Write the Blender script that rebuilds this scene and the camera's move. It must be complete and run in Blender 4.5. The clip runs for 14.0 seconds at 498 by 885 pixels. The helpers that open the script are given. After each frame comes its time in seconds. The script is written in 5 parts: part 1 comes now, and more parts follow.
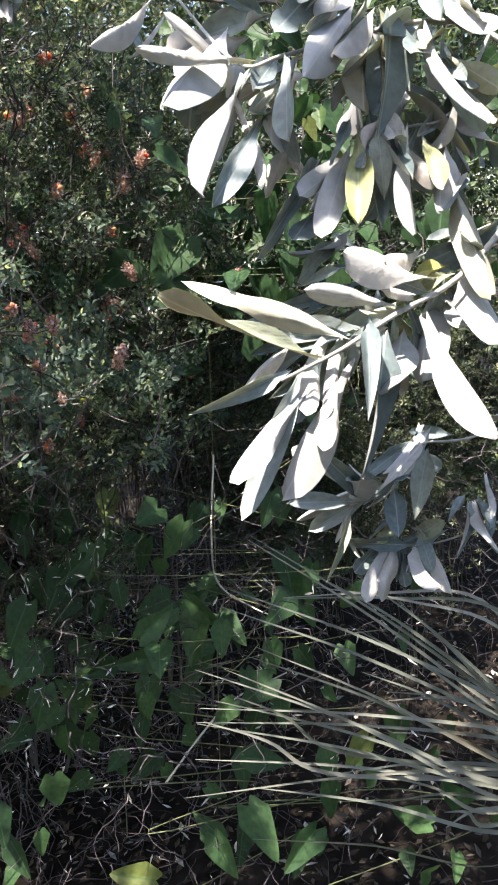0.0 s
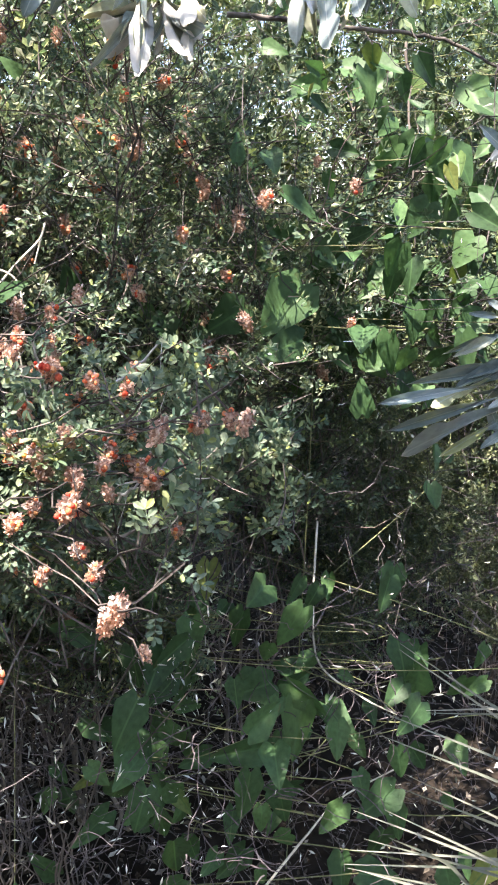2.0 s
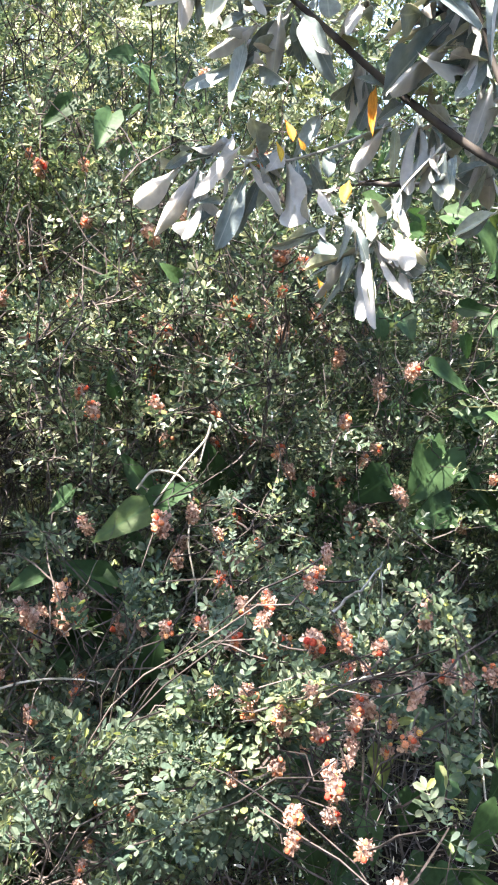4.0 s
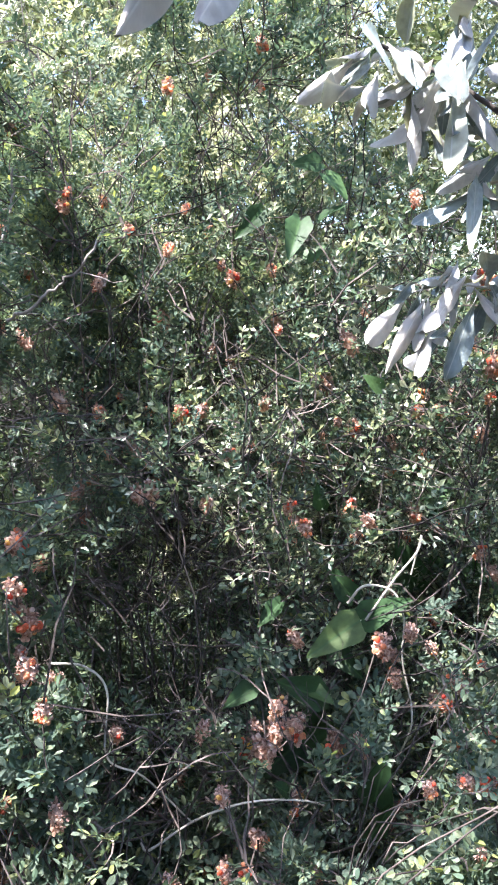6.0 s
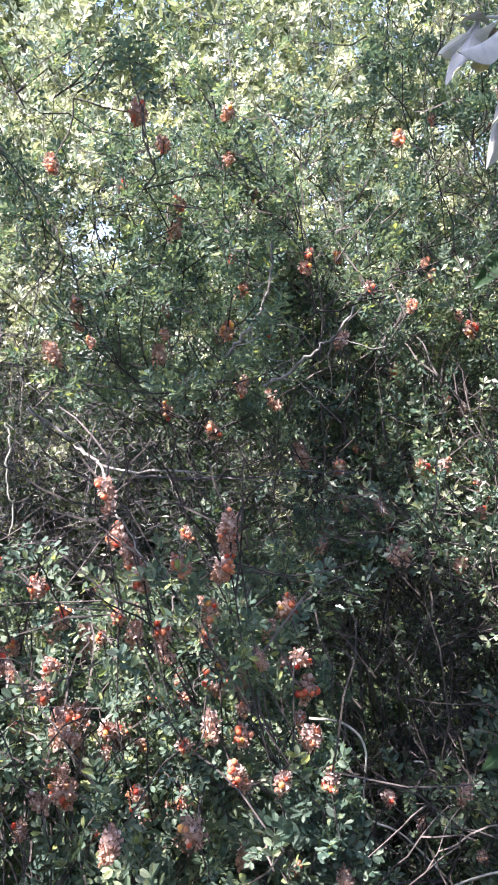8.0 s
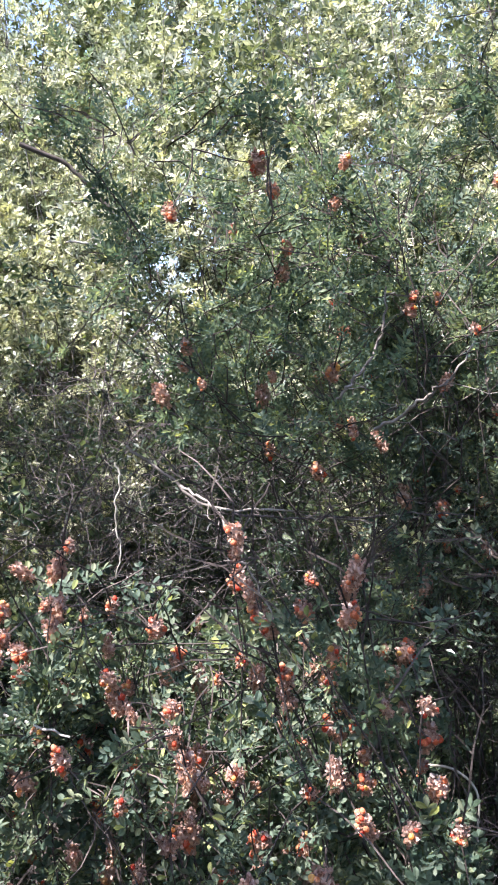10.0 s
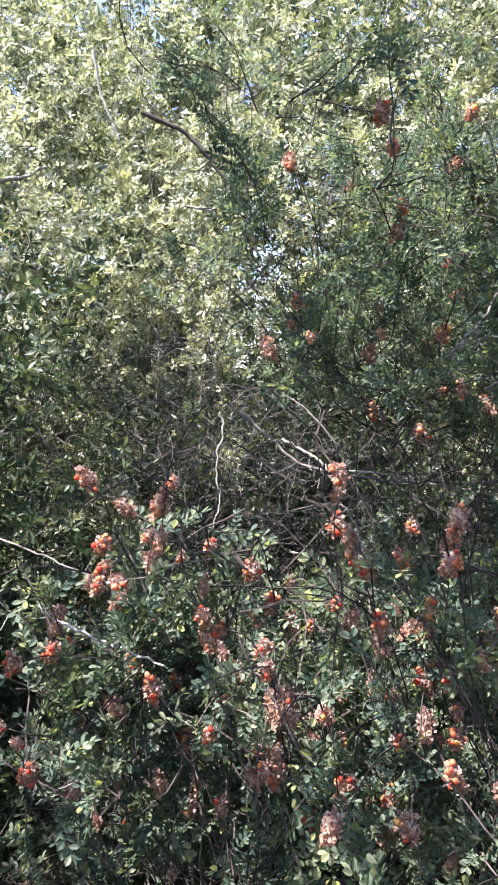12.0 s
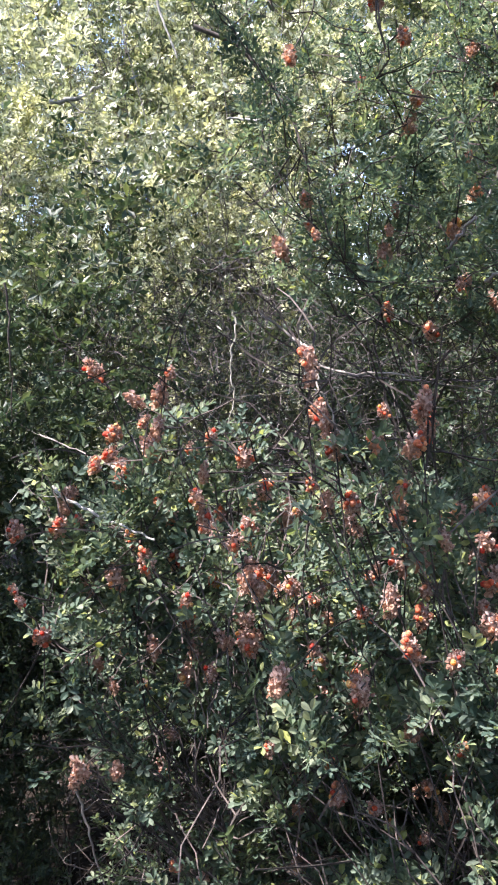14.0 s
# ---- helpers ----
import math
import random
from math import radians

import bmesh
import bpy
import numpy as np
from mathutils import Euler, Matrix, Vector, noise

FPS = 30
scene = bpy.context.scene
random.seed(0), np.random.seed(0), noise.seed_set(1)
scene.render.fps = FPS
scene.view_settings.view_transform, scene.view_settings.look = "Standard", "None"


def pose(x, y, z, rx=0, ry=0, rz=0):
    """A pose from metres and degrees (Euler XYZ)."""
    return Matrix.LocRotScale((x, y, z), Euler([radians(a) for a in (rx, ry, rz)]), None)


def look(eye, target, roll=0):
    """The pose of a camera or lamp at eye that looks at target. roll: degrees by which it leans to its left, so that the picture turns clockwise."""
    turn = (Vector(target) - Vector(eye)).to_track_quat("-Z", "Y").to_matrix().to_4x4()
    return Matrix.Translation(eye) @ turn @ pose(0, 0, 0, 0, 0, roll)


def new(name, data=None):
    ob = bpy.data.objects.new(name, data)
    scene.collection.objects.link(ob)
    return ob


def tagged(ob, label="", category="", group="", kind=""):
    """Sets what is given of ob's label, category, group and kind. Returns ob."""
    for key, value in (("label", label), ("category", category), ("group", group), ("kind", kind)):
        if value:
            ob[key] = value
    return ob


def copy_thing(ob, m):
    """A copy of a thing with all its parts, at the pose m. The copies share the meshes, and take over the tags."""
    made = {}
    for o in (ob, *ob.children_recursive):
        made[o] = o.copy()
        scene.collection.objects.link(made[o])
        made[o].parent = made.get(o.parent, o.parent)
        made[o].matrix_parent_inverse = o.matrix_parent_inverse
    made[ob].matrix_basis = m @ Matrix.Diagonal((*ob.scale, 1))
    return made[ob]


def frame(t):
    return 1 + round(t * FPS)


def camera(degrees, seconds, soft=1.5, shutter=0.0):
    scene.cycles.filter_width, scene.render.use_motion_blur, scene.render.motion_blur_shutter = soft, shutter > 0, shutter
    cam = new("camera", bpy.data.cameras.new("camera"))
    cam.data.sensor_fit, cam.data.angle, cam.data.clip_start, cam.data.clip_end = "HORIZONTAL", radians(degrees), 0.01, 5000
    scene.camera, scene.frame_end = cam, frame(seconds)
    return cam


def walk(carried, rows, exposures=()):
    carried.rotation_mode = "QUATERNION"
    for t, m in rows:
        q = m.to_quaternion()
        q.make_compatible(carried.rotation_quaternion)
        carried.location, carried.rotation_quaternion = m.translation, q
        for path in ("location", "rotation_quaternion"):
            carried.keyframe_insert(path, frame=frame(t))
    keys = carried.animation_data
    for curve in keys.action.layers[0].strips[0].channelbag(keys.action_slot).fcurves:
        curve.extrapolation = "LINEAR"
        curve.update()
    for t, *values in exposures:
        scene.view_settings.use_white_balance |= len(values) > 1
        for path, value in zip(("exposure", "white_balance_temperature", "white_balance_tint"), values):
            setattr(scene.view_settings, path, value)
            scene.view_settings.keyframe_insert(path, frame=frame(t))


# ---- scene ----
cam = camera(33.83, 14.0, soft=2.0)
PATH = [
    (0.0, pose(-0.0004, -0.0003, 1.0001, 74.999, 2.422, -0.616)),
    (0.5, pose(-0.0426, 0.0360, 1.0105, 74.966, 1.322, -0.842)),
    (1.0, pose(-0.0685, 0.0882, 1.0246, 75.427, 0.602, 3.392)),
    (1.5, pose(-0.0864, 0.1121, 1.0451, 75.152, 0.499, 3.596)),
    (2.0, pose(-0.1594, 0.1229, 1.0650, 74.938, -0.635, -0.164)),
    (2.2, pose(-0.1927, 0.1254, 1.0838, 74.956, -0.920, -2.457)),
    (4.3, pose(-0.3288, 0.1747, 1.2137, 80.702, 3.312, 1.294)),
    (4.5, pose(-0.3230, 0.1762, 1.2227, 81.168, 3.596, 1.563)),
    (5.0, pose(-0.3484, 0.1797, 1.2506, 81.791, 4.321, 1.784)),
    (5.5, pose(-0.4027, 0.1810, 1.2853, 81.800, 4.773, 4.379)),
    (6.0, pose(-0.4354, 0.1825, 1.3101, 81.869, 5.519, 7.807)),
    (6.5, pose(-0.4501, 0.1834, 1.3272, 81.629, 6.202, 10.686)),
    (7.0, pose(-0.4857, 0.1780, 1.3456, 81.629, 6.824, 13.210)),
    (7.5, pose(-0.5152, 0.1638, 1.3718, 82.378, 7.259, 15.951)),
    (8.0, pose(-0.5511, 0.1540, 1.3940, 82.934, 7.523, 17.416)),
    (8.5, pose(-0.5662, 0.1491, 1.4169, 83.221, 7.688, 18.548)),
    (9.0, pose(-0.5888, 0.1374, 1.4357, 83.729, 7.692, 19.385)),
    (9.2, pose(-0.5995, 0.1315, 1.4368, 84.231, 7.612, 19.538)),
    (11.3, pose(-0.6319, 0.1172, 1.3970, 85.947, 6.751, 25.509)),
    (11.5, pose(-0.6329, 0.1134, 1.3925, 86.155, 6.364, 26.844)),
    (12.0, pose(-0.6404, 0.1079, 1.3692, 85.825, 4.536, 26.827)),
    (12.5, pose(-0.6560, 0.1012, 1.3569, 84.700, 3.769, 26.764)),
    (13.0, pose(-0.6536, 0.1012, 1.3450, 82.995, 4.133, 28.232)),
    (13.5, pose(-0.5973, 0.1142, 1.3511, 82.228, 5.086, 30.198)),
    (14.0, pose(-0.4981, 0.1440, 1.3046, 82.513, 4.951, 35.678)),
]
walk(cam, PATH, [(0.0, 2.22, 6500, 17), (1.0, 2.74, 6620, 18), (2.2, 3.06, 6750, 17), (4.3, 3.04, 6600, 16), (6.0, 2.9, 6050, 20), (7.5, 2.8, 6000, 23), (9.2, 2.36, 6150, 23), (14.0, 2.32, 6200, 23)])


# ---- daylight ----
SUN_TO = Vector((-0.26, -0.29, 0.92)).normalized()
sky_world = bpy.data.worlds.new("sky")
scene.world = sky_world
sky_world.use_nodes = True
sn = sky_world.node_tree.nodes
sky_tex = sn.new("ShaderNodeTexSky")
sky_tex.sky_type = "NISHITA"
sky_tex.sun_disc = False
sky_tex.sun_elevation = math.asin(SUN_TO.z)
sky_tex.sun_rotation = math.atan2(SUN_TO.x, SUN_TO.y)
sky_world.node_tree.links.new(sky_tex.outputs[0], sn["Background"].inputs[0])
sn["Background"].inputs[1].default_value = 0.115
sun_data = bpy.data.lights.new("sun", "SUN")
sun_data.energy = 4.3
sun_data.angle = radians(0.5)
sun_data.color = (1.0, 0.95, 0.87)
sun = new("sun", sun_data)
sun.matrix_world = look((0, 0, 0), -SUN_TO)


# ---- materials ----
def nodes_of(name):
    m = bpy.data.materials.new(name)
    m.use_nodes = True
    return m, m.node_tree.nodes, m.node_tree.links


def ramp(n, links, fac, stops):
    r = n.new("ShaderNodeValToRGB")
    e = r.color_ramp.elements
    while len(e) < len(stops):
        e.new(0.5)
    for el, (p, c) in zip(e, stops):
        el.position, el.color = p, (*c, 1)
    links.new(fac, r.inputs[0])
    return r.outputs[0]


def mixed(n, links, a, b, fac, how="MIX"):
    x = n.new("ShaderNodeMix")
    x.data_type, x.blend_type = "RGBA", how
    for sock, v in ((x.inputs[0], fac), (x.inputs[6], a), (x.inputs[7], b)):
        if isinstance(v, (float, int)):
            sock.default_value = v
        elif isinstance(v, tuple):
            sock.default_value = (*v, 1)
        else:
            links.new(v, sock)
    return x.outputs[2]


def leaf_material(name, stops, rough=0.4, through_light=0.35, per="island", grain=60.0, spots=(0.1, 0.07, 0.03), vein=None, glow=(1.12, 1.15, 0.82), spec=0.3, bump=0.2, squash=1.0, contrast=(0.72, 1.18)):
    """Thin leaf: coloured by a random value for each leaf, mottled, letting part of the light through."""
    m, n, links = nodes_of(name)
    bsdf, out = n["Principled BSDF"], n["Material Output"]
    if per == "island":
        rnd = n.new("ShaderNodeNewGeometry").outputs["Random Per Island"]
    else:
        rnd = n.new("ShaderNodeObjectInfo").outputs["Random"]
    col = ramp(n, links, rnd, stops)
    tc = n.new("ShaderNodeTexCoord")
    nz = n.new("ShaderNodeTexNoise")
    nz.inputs["Scale"].default_value, nz.inputs["Detail"].default_value = grain, 5
    mp = n.new("ShaderNodeMapping")
    mp.inputs["Scale"].default_value = (1, squash, 1)
    links.new(tc.outputs["Object"], mp.inputs[0])
    links.new(mp.outputs[0], nz.inputs["Vector"])
    nf = ramp(n, links, nz.outputs[0], [(0.3, (contrast[0],) * 3), (0.7, (contrast[1],) * 3)])
    col = mixed(n, links, col, nf, 1.0, "MULTIPLY")
    if per == "island":
        # sprigs differ from one another: older ones darker and bluer, young ones yellower
        dr = n.new("ShaderNodeTexNoise")
        dr.inputs["Scale"].default_value, dr.inputs["Detail"].default_value = 11.0, 3
        links.new(tc.outputs["Object"], dr.inputs["Vector"])
        col = mixed(n, links, col, ramp(n, links, dr.outputs[0], [(0.36, (0.66, 0.74, 0.8)), (0.52, (1.0, 1.0, 1.0)), (0.66, (1.25, 1.2, 1.0))]), 1.0, "MULTIPLY")
    sp = n.new("ShaderNodeTexNoise")
    sp.inputs["Scale"].default_value, sp.inputs["Detail"].default_value = grain * 0.23, 6
    links.new(mp.outputs[0], sp.inputs["Vector"])
    sf = ramp(n, links, sp.outputs[0], [(0.66, (0,) * 3), (0.74, (0.7,) * 3)])
    col = mixed(n, links, col, spots, sf)
    if vein:
        sx = n.new("ShaderNodeSeparateXYZ")
        links.new(tc.outputs["Object"], sx.inputs[0])
        ab = n.new("ShaderNodeMath")
        ab.operation = "ABSOLUTE"
        links.new(sx.outputs[1], ab.inputs[0])
        vf = ramp(n, links, ab.outputs[0], [(0.012, (0.75,) * 3), (0.035, (0,) * 3)])
        col = mixed(n, links, col, vein, vf)
    links.new(col, bsdf.inputs["Base Color"])
    bsdf.inputs["Roughness"].default_value = rough
    bsdf.inputs["Specular IOR Level"].default_value = spec
    bp = n.new("ShaderNodeBump")
    bp.inputs["Strength"].default_value, bp.inputs["Distance"].default_value = bump, 0.002
    links.new(nz.outputs[0], bp.inputs["Height"])
    links.new(bp.outputs[0], bsdf.inputs["Normal"])
    tr = n.new("ShaderNodeBsdfTranslucent")
    links.new(mixed(n, links, col, glow, 1.0, "MULTIPLY"), tr.inputs[0])
    ms = n.new("ShaderNodeMixShader")
    ms.inputs[0].default_value = through_light
    links.new(bsdf.outputs[0], ms.inputs[1])
    links.new(tr.outputs[0], ms.inputs[2])
    links.new(ms.outputs[0], out.inputs[0])
    return m


def rough_material(name, dark, light, scale=40.0, rough=0.85, bump=0.6, stretch=(1, 1, 1), per="", spec=0.2):
    """Bark, soil, dry stalks: two-scale noise between two colours, with relief."""
    m, n, links = nodes_of(name)
    bsdf = n["Principled BSDF"]
    tc = n.new("ShaderNodeTexCoord")
    mp = n.new("ShaderNodeMapping")
    mp.inputs["Scale"].default_value = stretch
    links.new(tc.outputs["Object"], mp.inputs[0])
    a, b = n.new("ShaderNodeTexNoise"), n.new("ShaderNodeTexNoise")
    a.inputs["Scale"].default_value, a.inputs["Detail"].default_value = scale, 8
    b.inputs["Scale"].default_value, b.inputs["Detail"].default_value = scale * 0.12, 4
    links.new(mp.outputs[0], a.inputs["Vector"]), links.new(mp.outputs[0], b.inputs["Vector"])
    col = ramp(n, links, a.outputs[0], [(0.3, dark), (0.7, light)])
    col = mixed(n, links, col, ramp(n, links, b.outputs[0], [(0.35, (0.6,) * 3), (0.65, (1.15,) * 3)]), 1.0, "MULTIPLY")
    if per:
        rnd = n.new("ShaderNodeNewGeometry").outputs["Random Per Island"] if per == "island" else n.new("ShaderNodeObjectInfo").outputs["Random"]
        col = mixed(n, links, col, ramp(n, links, rnd, [(0.0, (0.45,) * 3), (0.6, (0.9,) * 3), (1.0, (1.35, 1.32, 1.3))]), 1.0, "MULTIPLY")
    links.new(col, bsdf.inputs["Base Color"])
    bsdf.inputs["Roughness"].default_value = rough
    bsdf.inputs["Specular IOR Level"].default_value = spec
    bp = n.new("ShaderNodeBump")
    bp.inputs["Strength"].default_value, bp.inputs["Distance"].default_value = bump, 0.004
    links.new(a.outputs[0], bp.inputs["Height"])
    links.new(bp.outputs[0], bsdf.inputs["Normal"])
    return m


SILVER = leaf_material("silver_underside", [(0.0, (0.49, 0.50, 0.48)), (0.3, (0.57, 0.565, 0.535)), (0.5, (0.55, 0.51, 0.445)), (0.72, (0.61, 0.59, 0.54)), (0.9, (0.52, 0.48, 0.40)), (1.0, (0.48, 0.47, 0.3))], rough=0.7, through_light=0.26, per="object", grain=9.0, spots=(0.44, 0.43, 0.38), vein=(0.67, 0.65, 0.60), glow=(1.1, 1.06, 0.75), spec=0.25, bump=0.35, squash=0.28, contrast=(0.84, 1.08))
SILVER_TOP = leaf_material("silver_upper_side", [(0.0, (0.17, 0.215, 0.21)), (0.45, (0.235, 0.285, 0.275)), (0.78, (0.33, 0.365, 0.335)), (0.93, (0.33, 0.35, 0.23)), (1.0, (0.36, 0.375, 0.13))], rough=0.55, through_light=0.2, per="object", grain=11.0, spots=(0.31, 0.32, 0.27), vein=(0.40, 0.43, 0.39), glow=(1.1, 1.15, 0.5), spec=0.35, bump=0.35, squash=0.4, contrast=(0.78, 1.12))
SHRUB_GREEN = leaf_material("pinnate_leaf", [(0.0, (0.066, 0.108, 0.072)), (0.5, (0.13, 0.178, 0.122)), (0.88, (0.215, 0.25, 0.175)), (1.0, (0.32, 0.36, 0.12))], rough=0.6, spec=0.18, through_light=0.4, grain=180.0)
# greyish leaf; the cream upper stops paint sunflecks on single leaflets
SHRUB_FLECKED = leaf_material("sunflecked_leaf", [(0.0, (0.062, 0.11, 0.068)), (0.45, (0.115, 0.165, 0.10)), (0.8, (0.27, 0.30, 0.185)), (1.0, (0.56, 0.56, 0.41))], rough=0.32, through_light=0.4, spec=0.5, grain=180.0)
SHRUB_SOFT = leaf_material("feathery_leaf", [(0.0, (0.075, 0.122, 0.09)), (0.5, (0.125, 0.175, 0.122)), (0.9, (0.195, 0.24, 0.15)), (1.0, (0.28, 0.32, 0.1))], rough=0.55, spec=0.22, through_light=0.45, grain=180.0)
# shaded copy of the shrub leaf: the thicket's shade is in the colour
SHRUB_SHADED = leaf_material("shaded_leaf", [(0.0, (0.038, 0.064, 0.04)), (0.6, (0.066, 0.1, 0.058)), (1.0, (0.14, 0.175, 0.075))], rough=0.45, through_light=0.3, grain=160.0)
# back-row leaf, darkened so gaps between pale clumps look shaded
SHRUB_BACK_SHADED = leaf_material("back_shaded_leaf", [(0.0, (0.065, 0.085, 0.042)), (0.5, (0.12, 0.145, 0.072)), (0.85, (0.22, 0.245, 0.14)), (1.0, (0.45, 0.45, 0.32))], rough=0.4, through_light=0.4, grain=160.0)
# sunlit copy of the shrub leaf: paler than a real leaf, sunlight in the colour
SHRUB_SUNLIT = leaf_material("sunlit_leaf", [(0.0, (0.13, 0.15, 0.08)), (0.4, (0.35, 0.37, 0.205)), (0.75, (0.57, 0.575, 0.40)), (1.0, (0.76, 0.75, 0.63))], rough=0.34, through_light=0.3, spec=0.5, grain=160.0)
VINE_GREEN = leaf_material("vine_leaf", [(0.0, (0.026, 0.056, 0.022)), (0.5, (0.042, 0.088, 0.034)), (0.95, (0.066, 0.125, 0.045)), (1.0, (0.13, 0.15, 0.04))], rough=0.5, through_light=0.34, per="object", grain=7.0, vein=(0.06, 0.12, 0.045), glow=(1.0, 1.15, 0.75), bump=0.25, spec=0.22)
WITHERED = leaf_material("withered_leaf", [(0.0, (0.62, 0.27, 0.04)), (0.6, (0.66, 0.38, 0.06)), (1.0, (0.6, 0.48, 0.08))], rough=0.6, through_light=0.3, per="object", grain=9.0, bump=0.3)
BLADE = leaf_material("sword_leaf", [(0.0, (0.10, 0.112, 0.085)), (0.5, (0.15, 0.158, 0.122)), (1.0, (0.22, 0.215, 0.17))], rough=0.42, through_light=0.12, per="object", grain=30.0, bump=0.2, spec=0.35)
# mostly near black: the shade under the shrubs is in this colour
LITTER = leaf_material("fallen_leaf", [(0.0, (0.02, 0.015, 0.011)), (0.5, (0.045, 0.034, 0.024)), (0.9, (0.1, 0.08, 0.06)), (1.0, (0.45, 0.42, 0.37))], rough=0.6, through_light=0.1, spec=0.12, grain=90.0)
# near-white, so that the added bits look like glints of sun
GLINT_PALE = leaf_material("glint_scrap", [(0.0, (0.42, 0.39, 0.33)), (0.5, (0.62, 0.6, 0.54)), (1.0, (0.78, 0.77, 0.72))], rough=0.4, through_light=0.25, spec=0.5, grain=200.0)
CALYX = leaf_material("dry_calyx", [(0.0, (0.28, 0.165, 0.13)), (0.4, (0.46, 0.30, 0.24)), (0.8, (0.58, 0.43, 0.36)), (1.0, (0.70, 0.60, 0.52))], rough=0.85, spec=0.1, through_light=0.38, grain=220.0, glow=(1.18, 0.95, 0.75))
FRUIT = leaf_material("fruit_skin", [(0.0, (0.64, 0.10, 0.07)), (0.3, (0.74, 0.21, 0.11)), (0.55, (0.78, 0.35, 0.18)), (0.8, (0.80, 0.44, 0.27)), (1.0, (0.84, 0.58, 0.17))], rough=0.9, spec=0.08, bump=0.7, through_light=0.42, per="object", grain=3.0, spots=(0.64, 0.40, 0.26), glow=(1.2, 0.9, 0.6))
TWIG = rough_material("twig_bark", (0.05, 0.042, 0.037), (0.145, 0.122, 0.108), 90.0, per="island")
# kept dark so stems in the hollows look shaded
BARK = rough_material("grey_bark", (0.045, 0.038, 0.032), (0.135, 0.117, 0.1), 60.0, stretch=(1, 1, 0.25))
DEAD = rough_material("dead_twig", (0.03, 0.025, 0.027), (0.16, 0.137, 0.135), 120.0, per="island", bump=0.3, spec=0.3)
PALE_STEM = rough_material("felted_stem", (0.30, 0.29, 0.25), (0.52, 0.51, 0.46), 150.0, bump=0.2)
TENDRIL = rough_material("tendril", (0.42, 0.39, 0.31), (0.62, 0.58, 0.48), 120.0, bump=0.2)
GREEN_STEM = rough_material("vine_stem", (0.10, 0.12, 0.05), (0.2, 0.2, 0.1), 120.0, bump=0.2)
PALE_BARK = rough_material("pale_bark", (0.13, 0.115, 0.1), (0.34, 0.31, 0.27), 60.0, stretch=(1, 1, 0.25))
# darker than plain earth, with the hollow's shade put into the colour
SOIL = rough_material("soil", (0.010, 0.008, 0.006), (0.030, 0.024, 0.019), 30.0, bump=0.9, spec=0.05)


# ---- mesh tools ----
def mesh_of(name, V, F, mat, smooth=False):
    """A mesh from an array of vertices and an array of faces, all with the same number of corners."""
    V, F = np.asarray(V, float), np.asarray(F, int)
    me = bpy.data.meshes.new(name)
    me.vertices.add(len(V))
    me.vertices.foreach_set("co", V.ravel())
    me.loops.add(F.size)
    me.loops.foreach_set("vertex_index", F.ravel())
    me.polygons.add(len(F))
    me.polygons.foreach_set("loop_start", np.arange(len(F)) * F.shape[1])
    me.polygons.foreach_set("use_smooth", np.full(len(F), smooth))
    me.materials.append(mat)
    me.update(calc_edges=True)
    me.validate()
    return me


def part_of(name, me, parent, label="", kind="", m=None):
    ob = new(name, me)
    ob.parent = parent
    if m is not None:
        ob.matrix_basis = m
    return tagged(ob, label, kind=kind)


def thing(name, label, category, at=(0, 0, 0), group="", kind=""):
    ob = new(name)
    ob.empty_display_size = 0.05
    ob.location = at
    return tagged(ob, label, category, group, kind)


def scatter(T, TF, M, P):
    """Copies of a template's vertices and faces at the places P, turned and scaled by the matrices M."""
    V = np.einsum("nij,kj->nki", M, T) + P[:, None, :]
    F = TF[None] + (np.arange(len(P)) * len(T))[:, None, None]
    return V.reshape(-1, 3), F.reshape(-1, TF.shape[1])


def unit(a):
    return a / np.maximum(np.linalg.norm(a, axis=-1, keepdims=True), 1e-9)


def frames(axis, up):
    """Rotations whose x runs along axis and whose z leans to up."""
    x = unit(axis)
    y = unit(np.cross(up, x))
    return np.stack([x, y, np.cross(x, y)], -1)


def tubes(lines, sides=5):
    """Vertices and quads of tapering tubes. lines: (points, first radius, last radius)."""
    VV, FF, k = [], [], 0
    ang = np.arange(sides) * 2 * np.pi / sides
    ca, sa = np.cos(ang)[None, :, None], np.sin(ang)[None, :, None]
    for pts, r0, r1 in lines:
        pts = np.asarray(pts, float)
        n = len(pts)
        t = unit(np.gradient(pts, axis=0))
        ref = np.array([0.31, 0.2, 0.93]) if abs(t[0, 2]) < 0.8 else np.array([0.9, 0.4, 0.1])
        u = unit(np.cross(t, ref))
        v = np.cross(t, u)
        r = np.linspace(r0, r1, n)[:, None, None]
        ring = pts[:, None] + r * (ca * u[:, None] + sa * v[:, None])
        VV.append(ring.reshape(-1, 3))
        i = np.arange((n - 1) * sides)
        a, b = i // sides, i % sides
        c = (b + 1) % sides
        FF.append(np.stack([a * sides + b, a * sides + c, (a + 1) * sides + c, (a + 1) * sides + b], -1) + k)
        k += n * sides
    return np.concatenate(VV), np.concatenate(FF)


def smooth_line(pts, steps=6):
    """A Catmull-Rom line through a few points."""
    p = np.asarray(pts, float)
    p = np.vstack([2 * p[0] - p[1], p, 2 * p[-1] - p[-2]])
    out = []
    for i in range(1, len(p) - 2):
        for s in np.arange(steps) / steps:
            a, b, c, d = p[i - 1 : i + 3]
            out.append(0.5 * (2 * b + (c - a) * s + (2 * a - 5 * b + 4 * c - d) * s**2 + (3 * b - a - 3 * c + d) * s**3))
    out.append(p[-2])
    return np.array(out)


